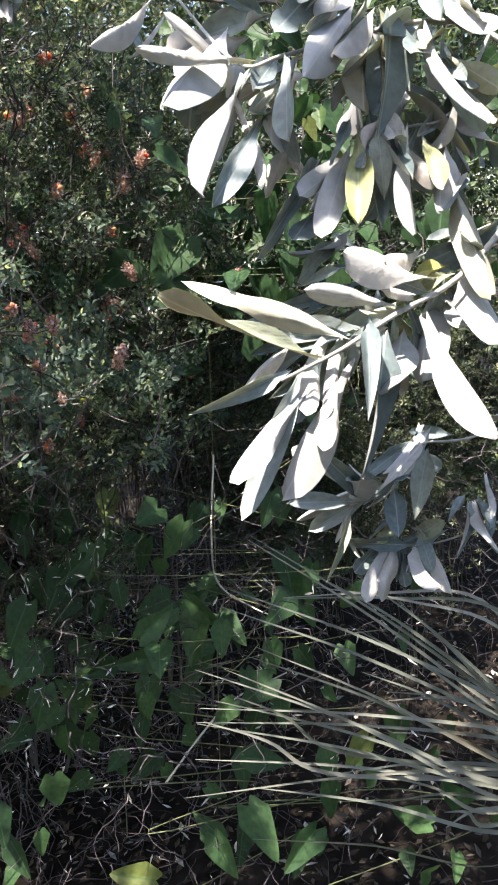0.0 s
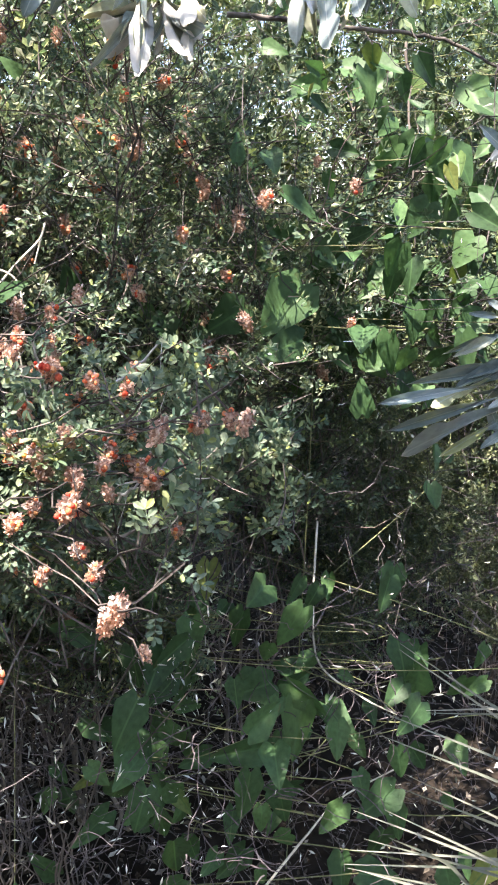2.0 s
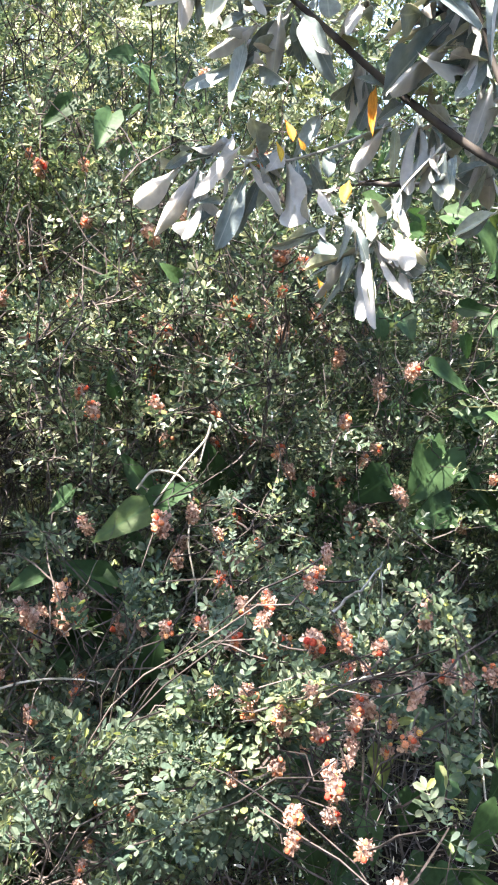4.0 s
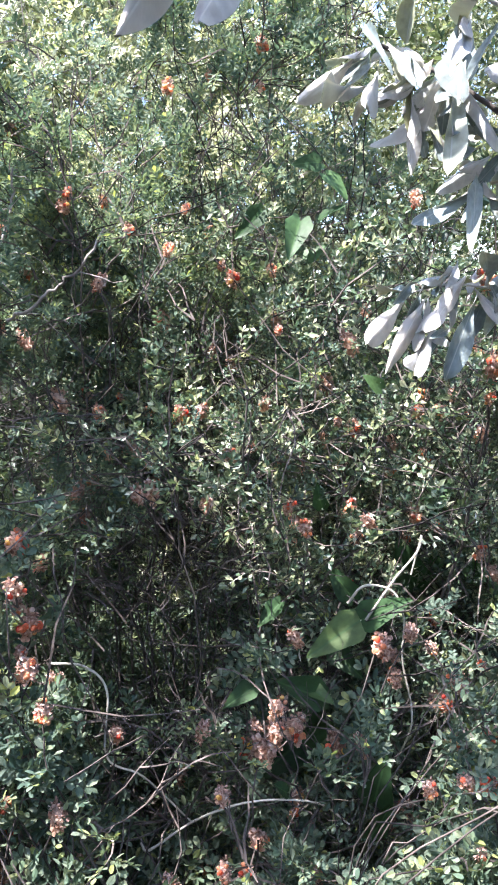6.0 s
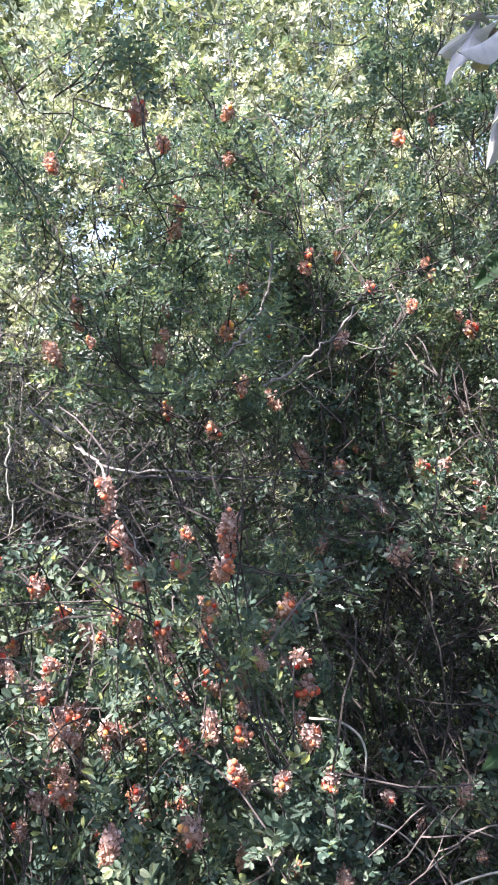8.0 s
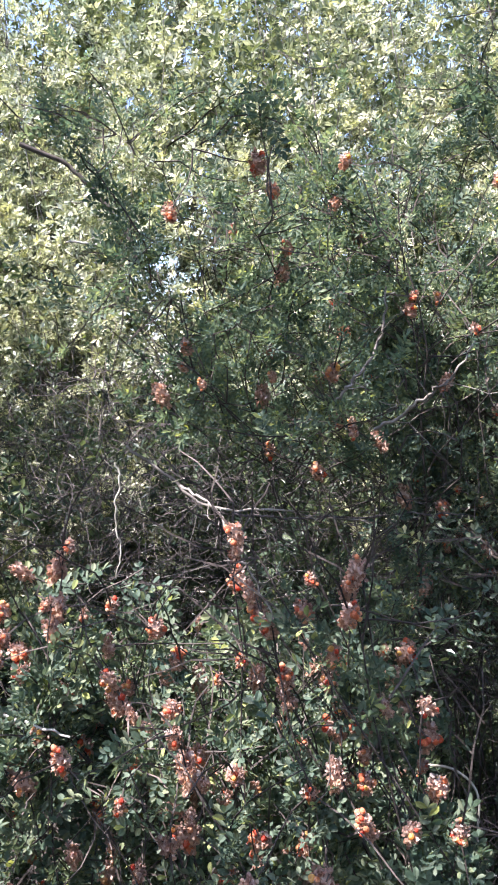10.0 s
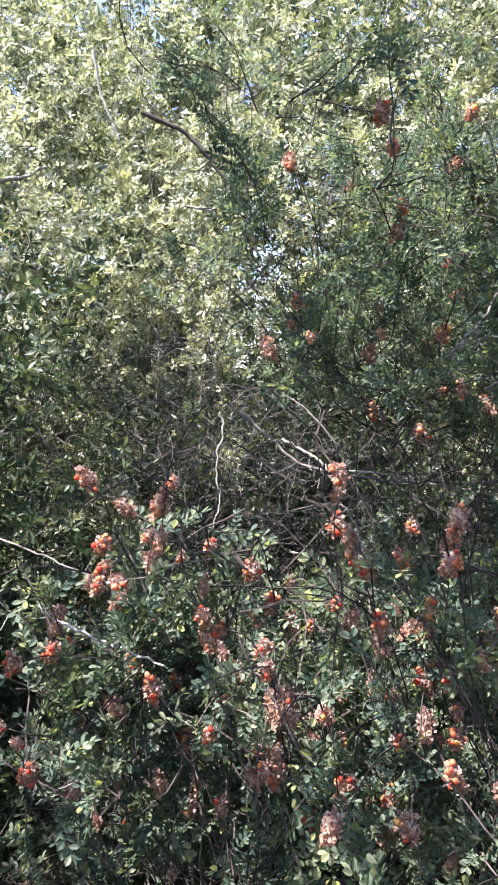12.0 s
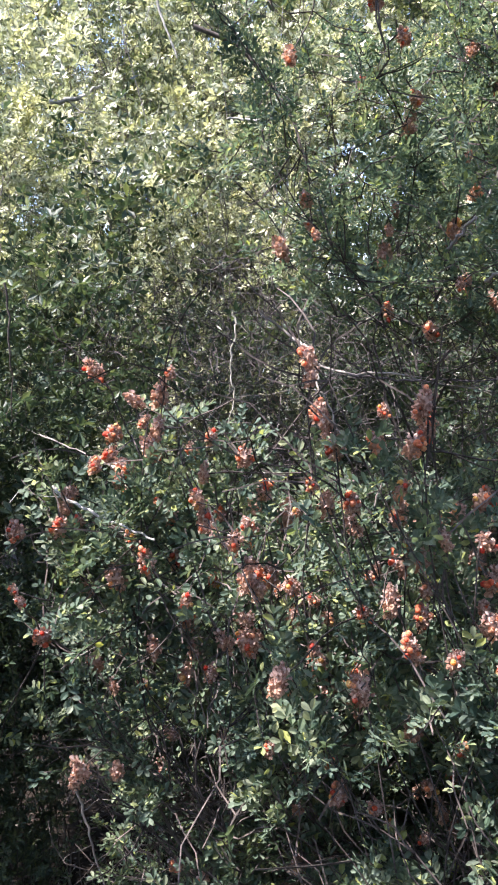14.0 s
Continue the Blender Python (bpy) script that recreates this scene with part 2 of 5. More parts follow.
def wander(rng, start, way, length, n, bend=0.25, pull=(0, 0, 0)):
    """A crooked line of n pieces from start."""
    pts, d = [np.asarray(start, float)], unit(np.asarray(way, float))
    for _ in range(n):
        d = unit(d + rng.normal(0, bend, 3) + np.asarray(pull) / n)
        pts.append(pts[-1] + d * length / n)
    return np.array(pts)


# ---- leaf templates ----
def pinnate(pairs, rough=False, slim=0.27, reach=0.33):
    """A compound leaf along x, one unit long: leaflets in pairs and one at the end, gently folded."""
    V, F = [], []
    places = [(0.2 + 0.64 * i / (pairs - 1), s) for i in range(pairs) for s in (-1, 1)] + [(0.86, 0)]
    for j, (x0, s) in enumerate(places):
        L = reach * (0.8 + 0.25 * math.sin(2.6 * x0)) * (0.9 + 0.2 * ((j * 7) % 5) / 4)
        a = s * radians(62 - 14 * x0)
        dx, dy, w, k = math.cos(a), math.sin(a), L * slim, len(V)
        lift = 0.1 * ((j * 3) % 4) - 0.1
        if rough:
            prof = [(0, 0), (0.6, 1.0), (1.0, 0), (0.6, -1.0)]
            F += [(k, k + 1, k + 2), (k, k + 2, k + 3)]
        else:
            prof = [(0, 0), (0.42, 0.92), (0.78, 0.88), (1.0, 0), (0.78, -0.88), (0.42, -0.92)]
            F += [(k, k + i, k + i + 1) for i in range(1, 5)]
        for u, v in prof:
            V.append((x0 + dx * u * L - dy * v * w, dy * u * L + dx * v * w, lift * u + 0.35 * abs(v) * w - 0.12 * x0 * x0))
    k = len(V)
    V += [(0, -0.008, 0), (0, 0.008, 0), (0.9, 0.005, -0.1), (0.9, -0.005, -0.1)]
    F += [(k, k + 3, k + 2), (k, k + 2, k + 1)]
    return np.array(V), np.array(F)


def tuft():
    """A short whorl of five small oval leaves, one unit across, for shrubs farther off."""
    V, F = [], []
    for j in range(5):
        a, up, k = j * 2.4, 0.35 + 0.3 * (j % 2), len(V)
        d, s = np.array([math.cos(a), math.sin(a), up]), np.array([-math.sin(a), math.cos(a), 0.1])
        for u, v in ((0.05, 0), (0.35, 0.13), (0.62, 0), (0.35, -0.13)):
            V.append(d * u + s * v + np.array([0, 0, 0.25 * abs(v)]))
        F += [(k, k + 1, k + 2), (k, k + 2, k + 3)]
    return np.array(V), np.array(F)


def blade_leaf(name, mat, outline, bend=0.1, fold=0.12, wave=0.0, rows=14, cols=5, under=None, twist=0.0, lobe=0.0):
    """A broad leaf along x, one unit long and one unit wide at most: outline gives the half width along it."""
    bm = bmesh.new()
    grid = []
    for i in range(rows + 1):
        u = i / rows
        h = outline(u)
        row = []
        for j in range(cols):
            v = 2 * j / (cols - 1) - 1
            z = -bend * u * u + fold * abs(v) * h + wave * math.sin(7 * u + 1.3 * v) * abs(v) + twist * v * h * (u - 0.3)
            x = u - (0.06 * abs(v) if u == 0 else 0) - lobe * math.sin(math.pi * abs(v) ** 1.3) * max(0.0, 1 - 2.2 * u)
            row.append(bm.verts.new((x, v * h, z)))
        grid.append(row)
    for i in range(rows):
        for j in range(cols - 1):
            bm.faces.new((grid[i][j], grid[i + 1][j], grid[i + 1][j + 1], grid[i][j + 1]))
    bmesh.ops.remove_doubles(bm, verts=bm.verts, dist=1e-4)
    if under:
        # the felted lower side, a skin of its own just below the upper one
        twin = bmesh.ops.duplicate(bm, geom=bm.verts[:] + bm.edges[:] + bm.faces[:])["geom"]
        for g in twin:
            if isinstance(g, bmesh.types.BMVert):
                g.co.z -= 0.006
            elif isinstance(g, bmesh.types.BMFace):
                g.normal_flip()
                g.material_index = 1
    for f in bm.faces:
        f.smooth = True
    me = bpy.data.meshes.new(name)
    bm.to_mesh(me)
    bm.free()
    me.materials.append(mat)
    if under:
        me.materials.append(under)
    return me


def lance(u):
    return 0.5 * max(0.0, math.sin(math.pi * u**0.95)) ** 0.5 * min(1.0, 0.25 + 3.2 * u) + (0.02 if u < 0.1 else 0)


def spoon(u):
    return 0.5 * max(0.0, math.sin(math.pi * u**1.7)) ** 0.55 * min(1.0, 0.3 + 1.6 * u) + (0.03 if u < 0.25 else 0)


def waisted(u):
    return lance(u) * (1 - 0.35 * math.exp(-(((u - 0.62) / 0.1) ** 2)))


def pointed(u):
    return 0.5 * (max(0.0, math.sin(math.pi * u**0.8)) ** 0.9) * min(1.0, 0.3 + 3 * u) + (0.02 if u < 0.1 else 0)


def heart(u):
    return 0.56 * min(1.0, 0.55 + 3.2 * u - 3.4 * u * u if u < 0.3 else 1.2) * (1 - u) ** 0.7


SILVER_MESHES = [blade_leaf("silver_blade", SILVER_TOP, o, b, fo, w, under=SILVER, twist=tw) for o, b, fo, w, tw in (
    (lance, 0.08, 0.14, 0.02, 0.3), (spoon, 0.14, 0.2, 0.035, -0.4), (waisted, -0.1, 0.12, 0.03, 0.5), (pointed, 0.16, 0.22, 0.02, -0.5), (spoon, 0.02, 0.14, -0.03, 0.2), (lance, 0.24, 0.18, 0.04, 0.6), (waisted, 0.18, 0.25, -0.04, -0.7), (lance, -0.12, 0.3, 0.03, -0.2))]
WITHERED_MESH = blade_leaf("withered_blade", WITHERED, spoon, 0.2, 0.3, 0.03, 8)
HEART_MESHES = [blade_leaf("heart_blade", VINE_GREEN, heart, b, fo, 0.014, 14, 9, lobe=0.12) for b, fo in ((0.12, 0.2), (0.22, 0.12), (-0.05, 0.28))]


def placed_leaf(base, tip, width, roll, face=(0.1, -1, 0.45)):
    """The pose of a leaf from base to tip, its upper side towards the open side of the thicket, then rolled."""
    b, t = Vector(base), Vector(tip)
    x = (t - b)
    L = x.length
    x.normalize()
    y = Vector(face).cross(x).normalized()
    z = x.cross(y)
    q = Matrix((x, y, z)).transposed().to_4x4()
    return Matrix.Translation(b) @ q @ Matrix.Rotation(roll, 4, "X") @ Matrix.Diagonal((L, width, L, 1))


# ---- ground ----
def ground_height(x, y):
    return 0.05 * noise.noise((x * 0.7, y * 0.7, 3.1)) + 0.02 * noise.noise((x * 3, y * 3, 7.7))


def build_ground():
    steps = [-400, -120, -40, -15, -8] + [i * 0.2 for i in range(-25, 16)] + [5, 9, 16, 40, 120, 400]
    V = [(x, y + 1.0, ground_height(x, y + 1.0) if abs(x) < 10 and abs(y) < 10 else 0.0) for y in steps for x in steps]
    n = len(steps)
    F = [(j * n + i, j * n + i + 1, (j + 1) * n + i + 1, (j + 1) * n + i) for j in range(n - 1) for i in range(n - 1)]
    tagged(new("ground", mesh_of("ground", V, F, SOIL, True)), "bare soil under the shrubs, darkened in colour for their shade, strewn with litter", "ground", kind="structure")


build_ground()


# ---- the fruiting shrubs ----
OPEN_SIDE = np.array([-0.4, 0.1, 1.25])  # the path's side of the thicket, to which fruits and vine leaves stand free
LEAF_NEAR, LEAF_NEAR_F = pinnate(4)
LEAF_FAR, LEAF_FAR_F = pinnate(3, True)
LEAF_SOFT, LEAF_SOFT_F = pinnate(6, True, 0.24, 0.26)
TUFT, TUFT_F = tuft()


# spaces within the thicket where only dead twigs grow
# the first box is cut as a corridor for sun onto the inner shrubs
EMPTY = [(-0.8, -0.5, 1.0, 1.2, 1.22, 1.75), (-1.95, -1.3, 1.15, 1.75, 1.16, 1.46), (-1.42, -0.9, 0.98, 1.6, 1.1, 1.33), (-0.95, -0.84, 0.95, 1.5, 1.1, 1.26), (-0.8, -0.62, 1.06, 1.5, 0.74, 1.03), (-0.5, 0.1, 0.88, 1.15, 0.1, 0.66), (-0.5, 0.1, 0.6, 0.88, 0.1, 0.58), (-0.19, 0.1, 0.6, 1.0, 0.6, 0.95)]


def outside(P, clear, toward):
    """Which of the places P lie clear of fruits, vine leaves and hollows, on their open side."""
    keep = np.ones(len(P), bool)
    for c, wide, reach, behind in clear:
        w = toward - c
        L = np.linalg.norm(w)
        s = (P - c) @ (w / L)
        away = np.linalg.norm(P - c - s[:, None] * (w / L), axis=1)
        keep &= ~((s > -behind) & (s < reach) & (away < wide))
    return keep


def leaf_mesh(rng, lines, size, gap, template, faces, spread=0.6, upward=0.5, start=0.15, clear=(), toward=None, low=None, root=None, clump=None, crown=None):
    """Leaves set along lines, each pointing partly along its twig and partly outwards, face up."""
    P, D = [], []
    for pts, r0, r1 in lines:
        seg = np.linalg.norm(np.diff(pts, axis=0), axis=1)
        L = seg.sum()
        n = max(2, int(L * (1 - start) / gap))
        s = np.linspace(start * L, L, n) + rng.uniform(-0.4, 0.4, n) * gap
        acc = np.concatenate([[0], np.cumsum(seg)])
        s = np.clip(s, 0, L)
        P.append(np.stack([np.interp(s, acc, pts[:, k]) for k in range(3)], -1))
        d = np.stack([np.interp(s, acc, np.gradient(pts[:, k])) for k in range(3)], -1)
        D.append(unit(d))
    P, D = np.concatenate(P), np.concatenate(D)
    keep = np.ones(len(P), bool)
    if low is not None:
        # bare below, and higher up on the open side
        keep = P[:, 2] > low + 0.6 * np.maximum(0, 0.98 - P[:, 1] - root[1]) + rng.normal(0, 0.025, len(P))
    W = P + root
    if clump:
        # leaves gather in sprigs with gaps between
        keep &= np.array([noise.noise((x * clump[0] + root[0] * 9, y * clump[0], z * clump[0])) for x, y, z in P]) > clump[1] + rng.normal(0, 0.06, len(P)) + (0.24 * np.clip((1.02 - W[:, 2]) / 0.16, 0, 1) if crown else 0)
    if crown:
        keep &= W[:, 2] < np.interp(W[:, 0], crown[0], crown[1]) + rng.normal(0, 0.015, len(P)) - 0.35 * np.maximum(0, W[:, 1] - 0.95)
    for x0, x1, y0, y1, z0, z1 in EMPTY:
        keep &= ~((W[:, 0] > x0) & (W[:, 0] < x1) & (W[:, 1] > y0) & (W[:, 1] < y1) & (W[:, 2] > z0) & (W[:, 2] < z1))
    keep &= outside(P, clear, toward)
    P, D = P[keep], D[keep]
    n = len(P)
    D = unit(D * 0.5 + rng.normal(0, spread, (n, 3)) + np.array([0, -0.12, 0.2]))
    up = unit(rng.normal(0, 0.6, (n, 3)) + np.array([-0.1, -0.25, upward * 2]))
    M = frames(D, up) * (size * rng.uniform(0.6, 1.25, n))[:, None, None]
    return scatter(template, faces, M, P)


def grow(rng, root, height, spread, n_stem, fork=2, twig_n=5, branch_len=0.3, tips=(), bare=0.33, pieces=6, hero_r=0.0013, slender=1.0, droop=False):
    """Stems, branches and twigs of a shrub, as lines about its root."""
    stems, branches, twigs = [], [], []
    for i in range(n_stem):
        a = 2 * math.pi * (i + rng.uniform(0, 0.7)) / n_stem
        out = np.array([math.cos(a), math.sin(a), 0]) * spread * rng.uniform(0.35, 1.0)
        top = out + np.array([0, 0, height * rng.uniform(0.72, 1.05)])
        mid = out * rng.uniform(0.15, 0.45) + np.array([0, 0, height * 0.45])
        low = np.array([math.cos(a), math.sin(a), 0]) * 0.04
        line = smooth_line([low - np.array([0, 0, 0.05]), mid * 0.5 + low * 0.4, mid, mid * 0.4 + top * 0.6, top], 4)
        line += np.vstack([np.zeros(3), rng.normal(0, 0.012, (len(line) - 1, 3))])
        r = rng.uniform(0.005, 0.009) * min(1.0, height / 1.3) * (0.75 if pieces < 5 else 1.0) * slender
        stems.append((line, r, r * 0.28))
    for line, r0, r1 in stems:
        n = len(line)
        for k in range(int(n * bare), n):
            for _ in range(fork):
                a = rng.uniform(0, 2 * math.pi)
                way = np.array([math.cos(a), math.sin(a), rng.uniform(0.0, 0.9)])
                L = branch_len * rng.uniform(0.5, 1.2) * (1.15 - 0.5 * k / n)
                branches.append((wander(rng, line[k], way, L, pieces, 0.22 if pieces > 4 else 0.32, (0, 0, 0.5)), r1 * 0.95, r1 * 0.4))
    hero = []
    for tip in tips:
        tip = np.asarray(tip) - root
        best = None
        for line, r0, r1 in stems:
            c = line[: max(4, int(len(line) * 0.85))]
            wrong = tip[2] + 0.05 - c[:, 2] if droop else c[:, 2] - tip[2] + 0.12
            d = rng.uniform(0.8, 1.5) * np.linalg.norm(c - tip, axis=1) + 2.0 * np.maximum(0, wrong)
            j = int(d.argmin())
            if best is None or d[j] < best[0]:
                best = (d[j], c[j], r1)
        b = best[1]
        span = np.linalg.norm(tip - b)
        mid = b * 0.5 + tip * 0.5 + np.array([rng.uniform(-0.1, 0.1), rng.uniform(-0.06, 0.02), 0.06 if droop else -0.08]) * span * 2
        line = smooth_line([b, mid, tip * 0.92 + mid * 0.08, tip], 4)
        line[1:-1] += rng.normal(0, 0.004, (len(line) - 2, 3))
        hero.append((line, hero_r, hero_r * 0.75))
    for line, r0, r1 in branches + hero:
        n = len(line)
        for _ in range(twig_n):
            k = rng.integers(max(1, n // 4 if n < 9 else n // 2), n)
            way = unit(line[k] - line[k - 1]) + rng.normal(0, 0.7, 3) + np.array([0, 0, 0.25])
            twigs.append((wander(rng, line[k], way, rng.uniform(0.05, 0.15) * branch_len / 0.3, 4, 0.25), 0.0012, 0.0007))
    return stems, branches + hero, twigs, hero


def berry_mesh(name, lobes):
    bm = bmesh.new()
    bmesh.ops.create_icosphere(bm, subdivisions=2, radius=1.0)
    for v in bm.verts:
        a = math.atan2(v.co.y, v.co.x)
        k = 1 + 0.1 * math.cos(lobes * a) * (1 - v.co.z**2) + 0.24 * noise.noise(v.co * 2.1 + Vector((lobes, 0, 0)))
        v.co = Vector((v.co.x * k, v.co.y * k, v.co.z * (0.88 + 0.05 * lobes / 4) + (0.1 if v.co.z > 0.9 else 0)))
    for f in bm.faces:
        f.smooth = True
    me = bpy.data.meshes.new(name)
    bm.to_mesh(me)
    bm.free()
    me.materials.append(FRUIT)
    return me


BERRIES = [berry_mesh("berry", k) for k in (2, 3, 4)]


def calyx_mesh(seed):
    """A matted ball of dry papery cups round a lumpy core, a few centimetres long."""
    rng = np.random.default_rng(seed)
    n = 150
    P = unit(rng.normal(0, 1, (n, 3))) * rng.uniform(0.55, 1.0, (n, 1)) * np.array([0.009, 0.009, 0.0145])
    T = np.array([(0, -0.25, 0), (0.5, -0.5, 0.22), (1, -0.2, 0.1), (0.95, 0.25, 0.14), (0.5, 0.5, 0.25), (0, 0.25, 0)])
    TF = np.array([(0, 1, 2), (0, 2, 3), (0, 3, 4), (0, 4, 5)])
    M = frames(P * 0.6 + rng.normal(0, 0.006, (n, 3)), rng.normal(0, 1, (n, 3))) * rng.uniform(0.0026, 0.0056, n)[:, None, None]
    V, F = scatter(T, TF, M, P)
    bm = bmesh.new()
    bmesh.ops.create_icosphere(bm, subdivisions=2, radius=1.0)
    core = np.array([v.co * (0.8 + 0.5 * noise.noise(v.co * 2.6 + Vector((seed, 0, 0)))) for v in bm.verts]) * np.array([0.0068, 0.0068, 0.0115])
    faces = np.array([[v.index for v in f.verts] for f in bm.faces])
    bm.free()
    return mesh_of("calyx", np.concatenate([V, core]), np.concatenate([F, faces + len(V)]), CALYX)


CALYXES = [calyx_mesh(s) for s in range(5)]


def fruit_head(rng, parent, at, berries, size=1.0, label=""):
    m = Matrix.LocRotScale(Vector(at), Euler(rng.uniform(-0.6, 0.6, 3)), Vector((size, size, size * (1.0 if berries else 1.25))))
    c = part_of("fruit_head", CALYXES[rng.integers(5)], parent, label, m=m)
    for i in range(berries):
        d = unit(rng.normal(0, 1, 3) + np.array([0, -0.8, 0.1])) * np.array([0.0098, 0.0098, 0.015]) * rng.uniform(0.72, 1.08)
        r = rng.uniform(0.0026, 0.0042)
        part_of("fruit", BERRIES[rng.integers(3)], c, m=Matrix.LocRotScale(Vector(d), Euler(rng.uniform(0, 3, 3)), Vector((r, r, r))))


def shrub(label, root, height, spread, n_stem, seed, mat, tips=(), size=0.031, gap=0.0135, near=True, fork=2, twig_n=5, branch_len=0.3, bare=0.33, far=False, head=1.0, low=None, dry_heads=0, name="fruiting_shrub", group="fruiting shrubs", clump=(11.0, -0.12), crown=None, soft=False, droop=False):
    rng = np.random.default_rng(seed)
    root = np.array([root[0], root[1], ground_height(root[0], root[1])])
    stems, branches, twigs, hero = grow(rng, root, height, spread, n_stem, fork, twig_n, branch_len, tips, bare, 3 if far else 6, 0.001 if head > 0.8 else 0.0008, 0.36 if soft or low is not None else 0.5 if not near else 1.0, droop)
    if low is not None:
        # no twigs in the dark under the shrub
        def high(line):
            return line[-1][2] > low + 0.6 * max(0.0, 0.98 - line[-1][1] - root[1])

        twigs = [q for q in twigs if high(q[0])]
        branches = [q for q in branches if len(q[0]) > 9 or high(q[0])]
    free = [(np.asarray(t) - root, 0.026 if droop else 0.018, 0.3 if droop else 0.14, 0.01) for t in tips]
    free += [((np.array(v[:3]) * 0.5 + np.array(v[3:6]) * 0.5) - root, 0.034, 0.3, 0.01) for v in VINE_NEAR + VINE_HIGH]
    free += [(np.array(v) - root, 0.03, 0.75, 0.01) for line in (TENDRIL_A, TENDRIL_B, TENDRIL_C) for v in smooth_line(line, 4)]
    free += [(np.array(v) - root, 0.065, 0.4, 0.12) for v in HOLLOWS]
    if not far:
        ends = np.array([q[0][-1] for q in twigs])
        twigs = [q for q, k in zip(twigs, outside(ends, free, OPEN_SIDE - root)) if k]

    def in_empty(p):
        x, y, z = p + root
        return any(a < x < b and c < y < d and e < z < f for a, b, c, d, e, f in EMPTY)

    twigs = [q for q in twigs if not in_empty(q[0][-1])]
    branches = [q for q in branches if len(q[0]) > 9 or not in_empty(q[0][-1])]
    plain = [b for b in branches if len(b[0]) < 9]
    ends = [line[-1] for line, r0, r1 in plain + twigs if low is None or line[-1][2] > low]
    if crown:
        ends = [p for p in ends if p[2] + root[2] < np.interp(p[0] + root[0], crown[0], crown[1])]
    ends = sorted(ends, key=lambda p: np.linalg.norm(p - OPEN_SIDE + root))[: max(dry_heads, int(len(ends) * 0.35))]
    spent = [ends[k] for k in rng.choice(len(ends), min(dry_heads, len(ends)), replace=False)]
    free += [(p, 0.015, 0.16, 0.01) for p in spent]
    top = thing(name, label, "shrub", root, group)
    for s in stems:
        # stems of the pale-leaved shrubs take lighter bark, as if sunlit
        part_of("stem", mesh_of("stem", *tubes([s], 5 if far else 7), PALE_BARK if mat is SHRUB_SUNLIT else BARK, True), top)
    part_of("branchwork", mesh_of("branchwork", *tubes(branches, 3 if far else 5), TWIG, True), top, kind="stuff")
    if not far:
        part_of("twigwork", mesh_of("twigwork", *tubes(twigs, 3), TWIG), top, kind="stuff")
    T, TF = (TUFT, TUFT_F) if far else (LEAF_SOFT, LEAF_SOFT_F) if soft else (LEAF_NEAR, LEAF_NEAR_F) if near else (LEAF_FAR, LEAF_FAR_F)
    V, F = leaf_mesh(rng, twigs + plain, size, gap, T, TF, clear=free, toward=OPEN_SIDE - root, low=low, root=root, clump=clump, crown=crown)
    if hero:
        V2, F2 = leaf_mesh(rng, hero, size, gap * 0.55, T, TF, spread=1.0, clear=free, toward=OPEN_SIDE - root, start=0.25, low=low, root=root, clump=clump, crown=crown)
        V, F = np.concatenate([V, V2]), np.concatenate([F, F2 + len(V)])
    part_of("foliage", mesh_of("foliage", V, F, mat), top, kind="stuff")
    heads = [line[-1] for line, r0, r1 in hero]
    for line, r0, r1 in hero:
        d = np.linalg.norm(line - line[-1], axis=1)
        if rng.uniform() < 0.25:
            heads.append(line[int(np.abs(d - 0.028).argmin())] + rng.normal(0, 0.008, 3))
        if rng.uniform() < 0.1:
            heads.append(line[int(np.abs(d - 0.06).argmin())] + rng.normal(0, 0.006, 3))
    for at in heads:
        dry = rng.uniform() < 0.25
        fruit_head(rng, top, at, 0 if dry else int(rng.integers(2, 8)), head * rng.uniform(0.55, 1.05), "dry greyish-pink flower remains" if dry else "ripe orange-red fruits with dry calyxes")
    # smaller and spent heads on other twigs
    for at in spent:
        n = 0 if rng.uniform() < 0.4 else int(rng.integers(1, 6))
        fruit_head(rng, top, at, n, head * rng.uniform(0.5, 0.95), "small head of ripe orange-red fruits" if n else "dry greyish-pink flower remains")
    return top


# ---- fitted places ----
LEAVES_A = [
    (0.044, 0.378, 0.948, -0.028, 0.376, 0.977, 0.015),
    (0.031, 0.376, 0.939, -0.04, 0.365, 0.966, 0.011),
    (0.018, 0.374, 0.933, -0.025, 0.358, 0.917, 0.011),
    (0.028, 0.373, 0.924, -0.012, 0.322, 0.891, 0.012),
    (0.024, 0.374, 0.931, -0.004, 0.342, 0.873, 0.014),
    (0.044, 0.375, 0.936, 0.019, 0.358, 0.873, 0.017),
    (0.052, 0.392, 0.934, 0.03, 0.356, 0.899, 0.012),
    (0.057, 0.38, 0.953, 0.051, 0.332, 0.925, 0.012),
    (0.064, 0.378, 0.946, 0.057, 0.36, 0.883, 0.019),
    (0.084, 0.38, 0.953, 0.105, 0.351, 0.9, 0.033),
    (0.078, 0.406, 0.944, 0.064, 0.363, 0.921, 0.025),
    (0.087, 0.385, 0.972, 0.042, 0.373, 0.982, 0.02),
    (0.07, 0.387, 0.96, 0.028, 0.389, 0.969, 0.013),
]
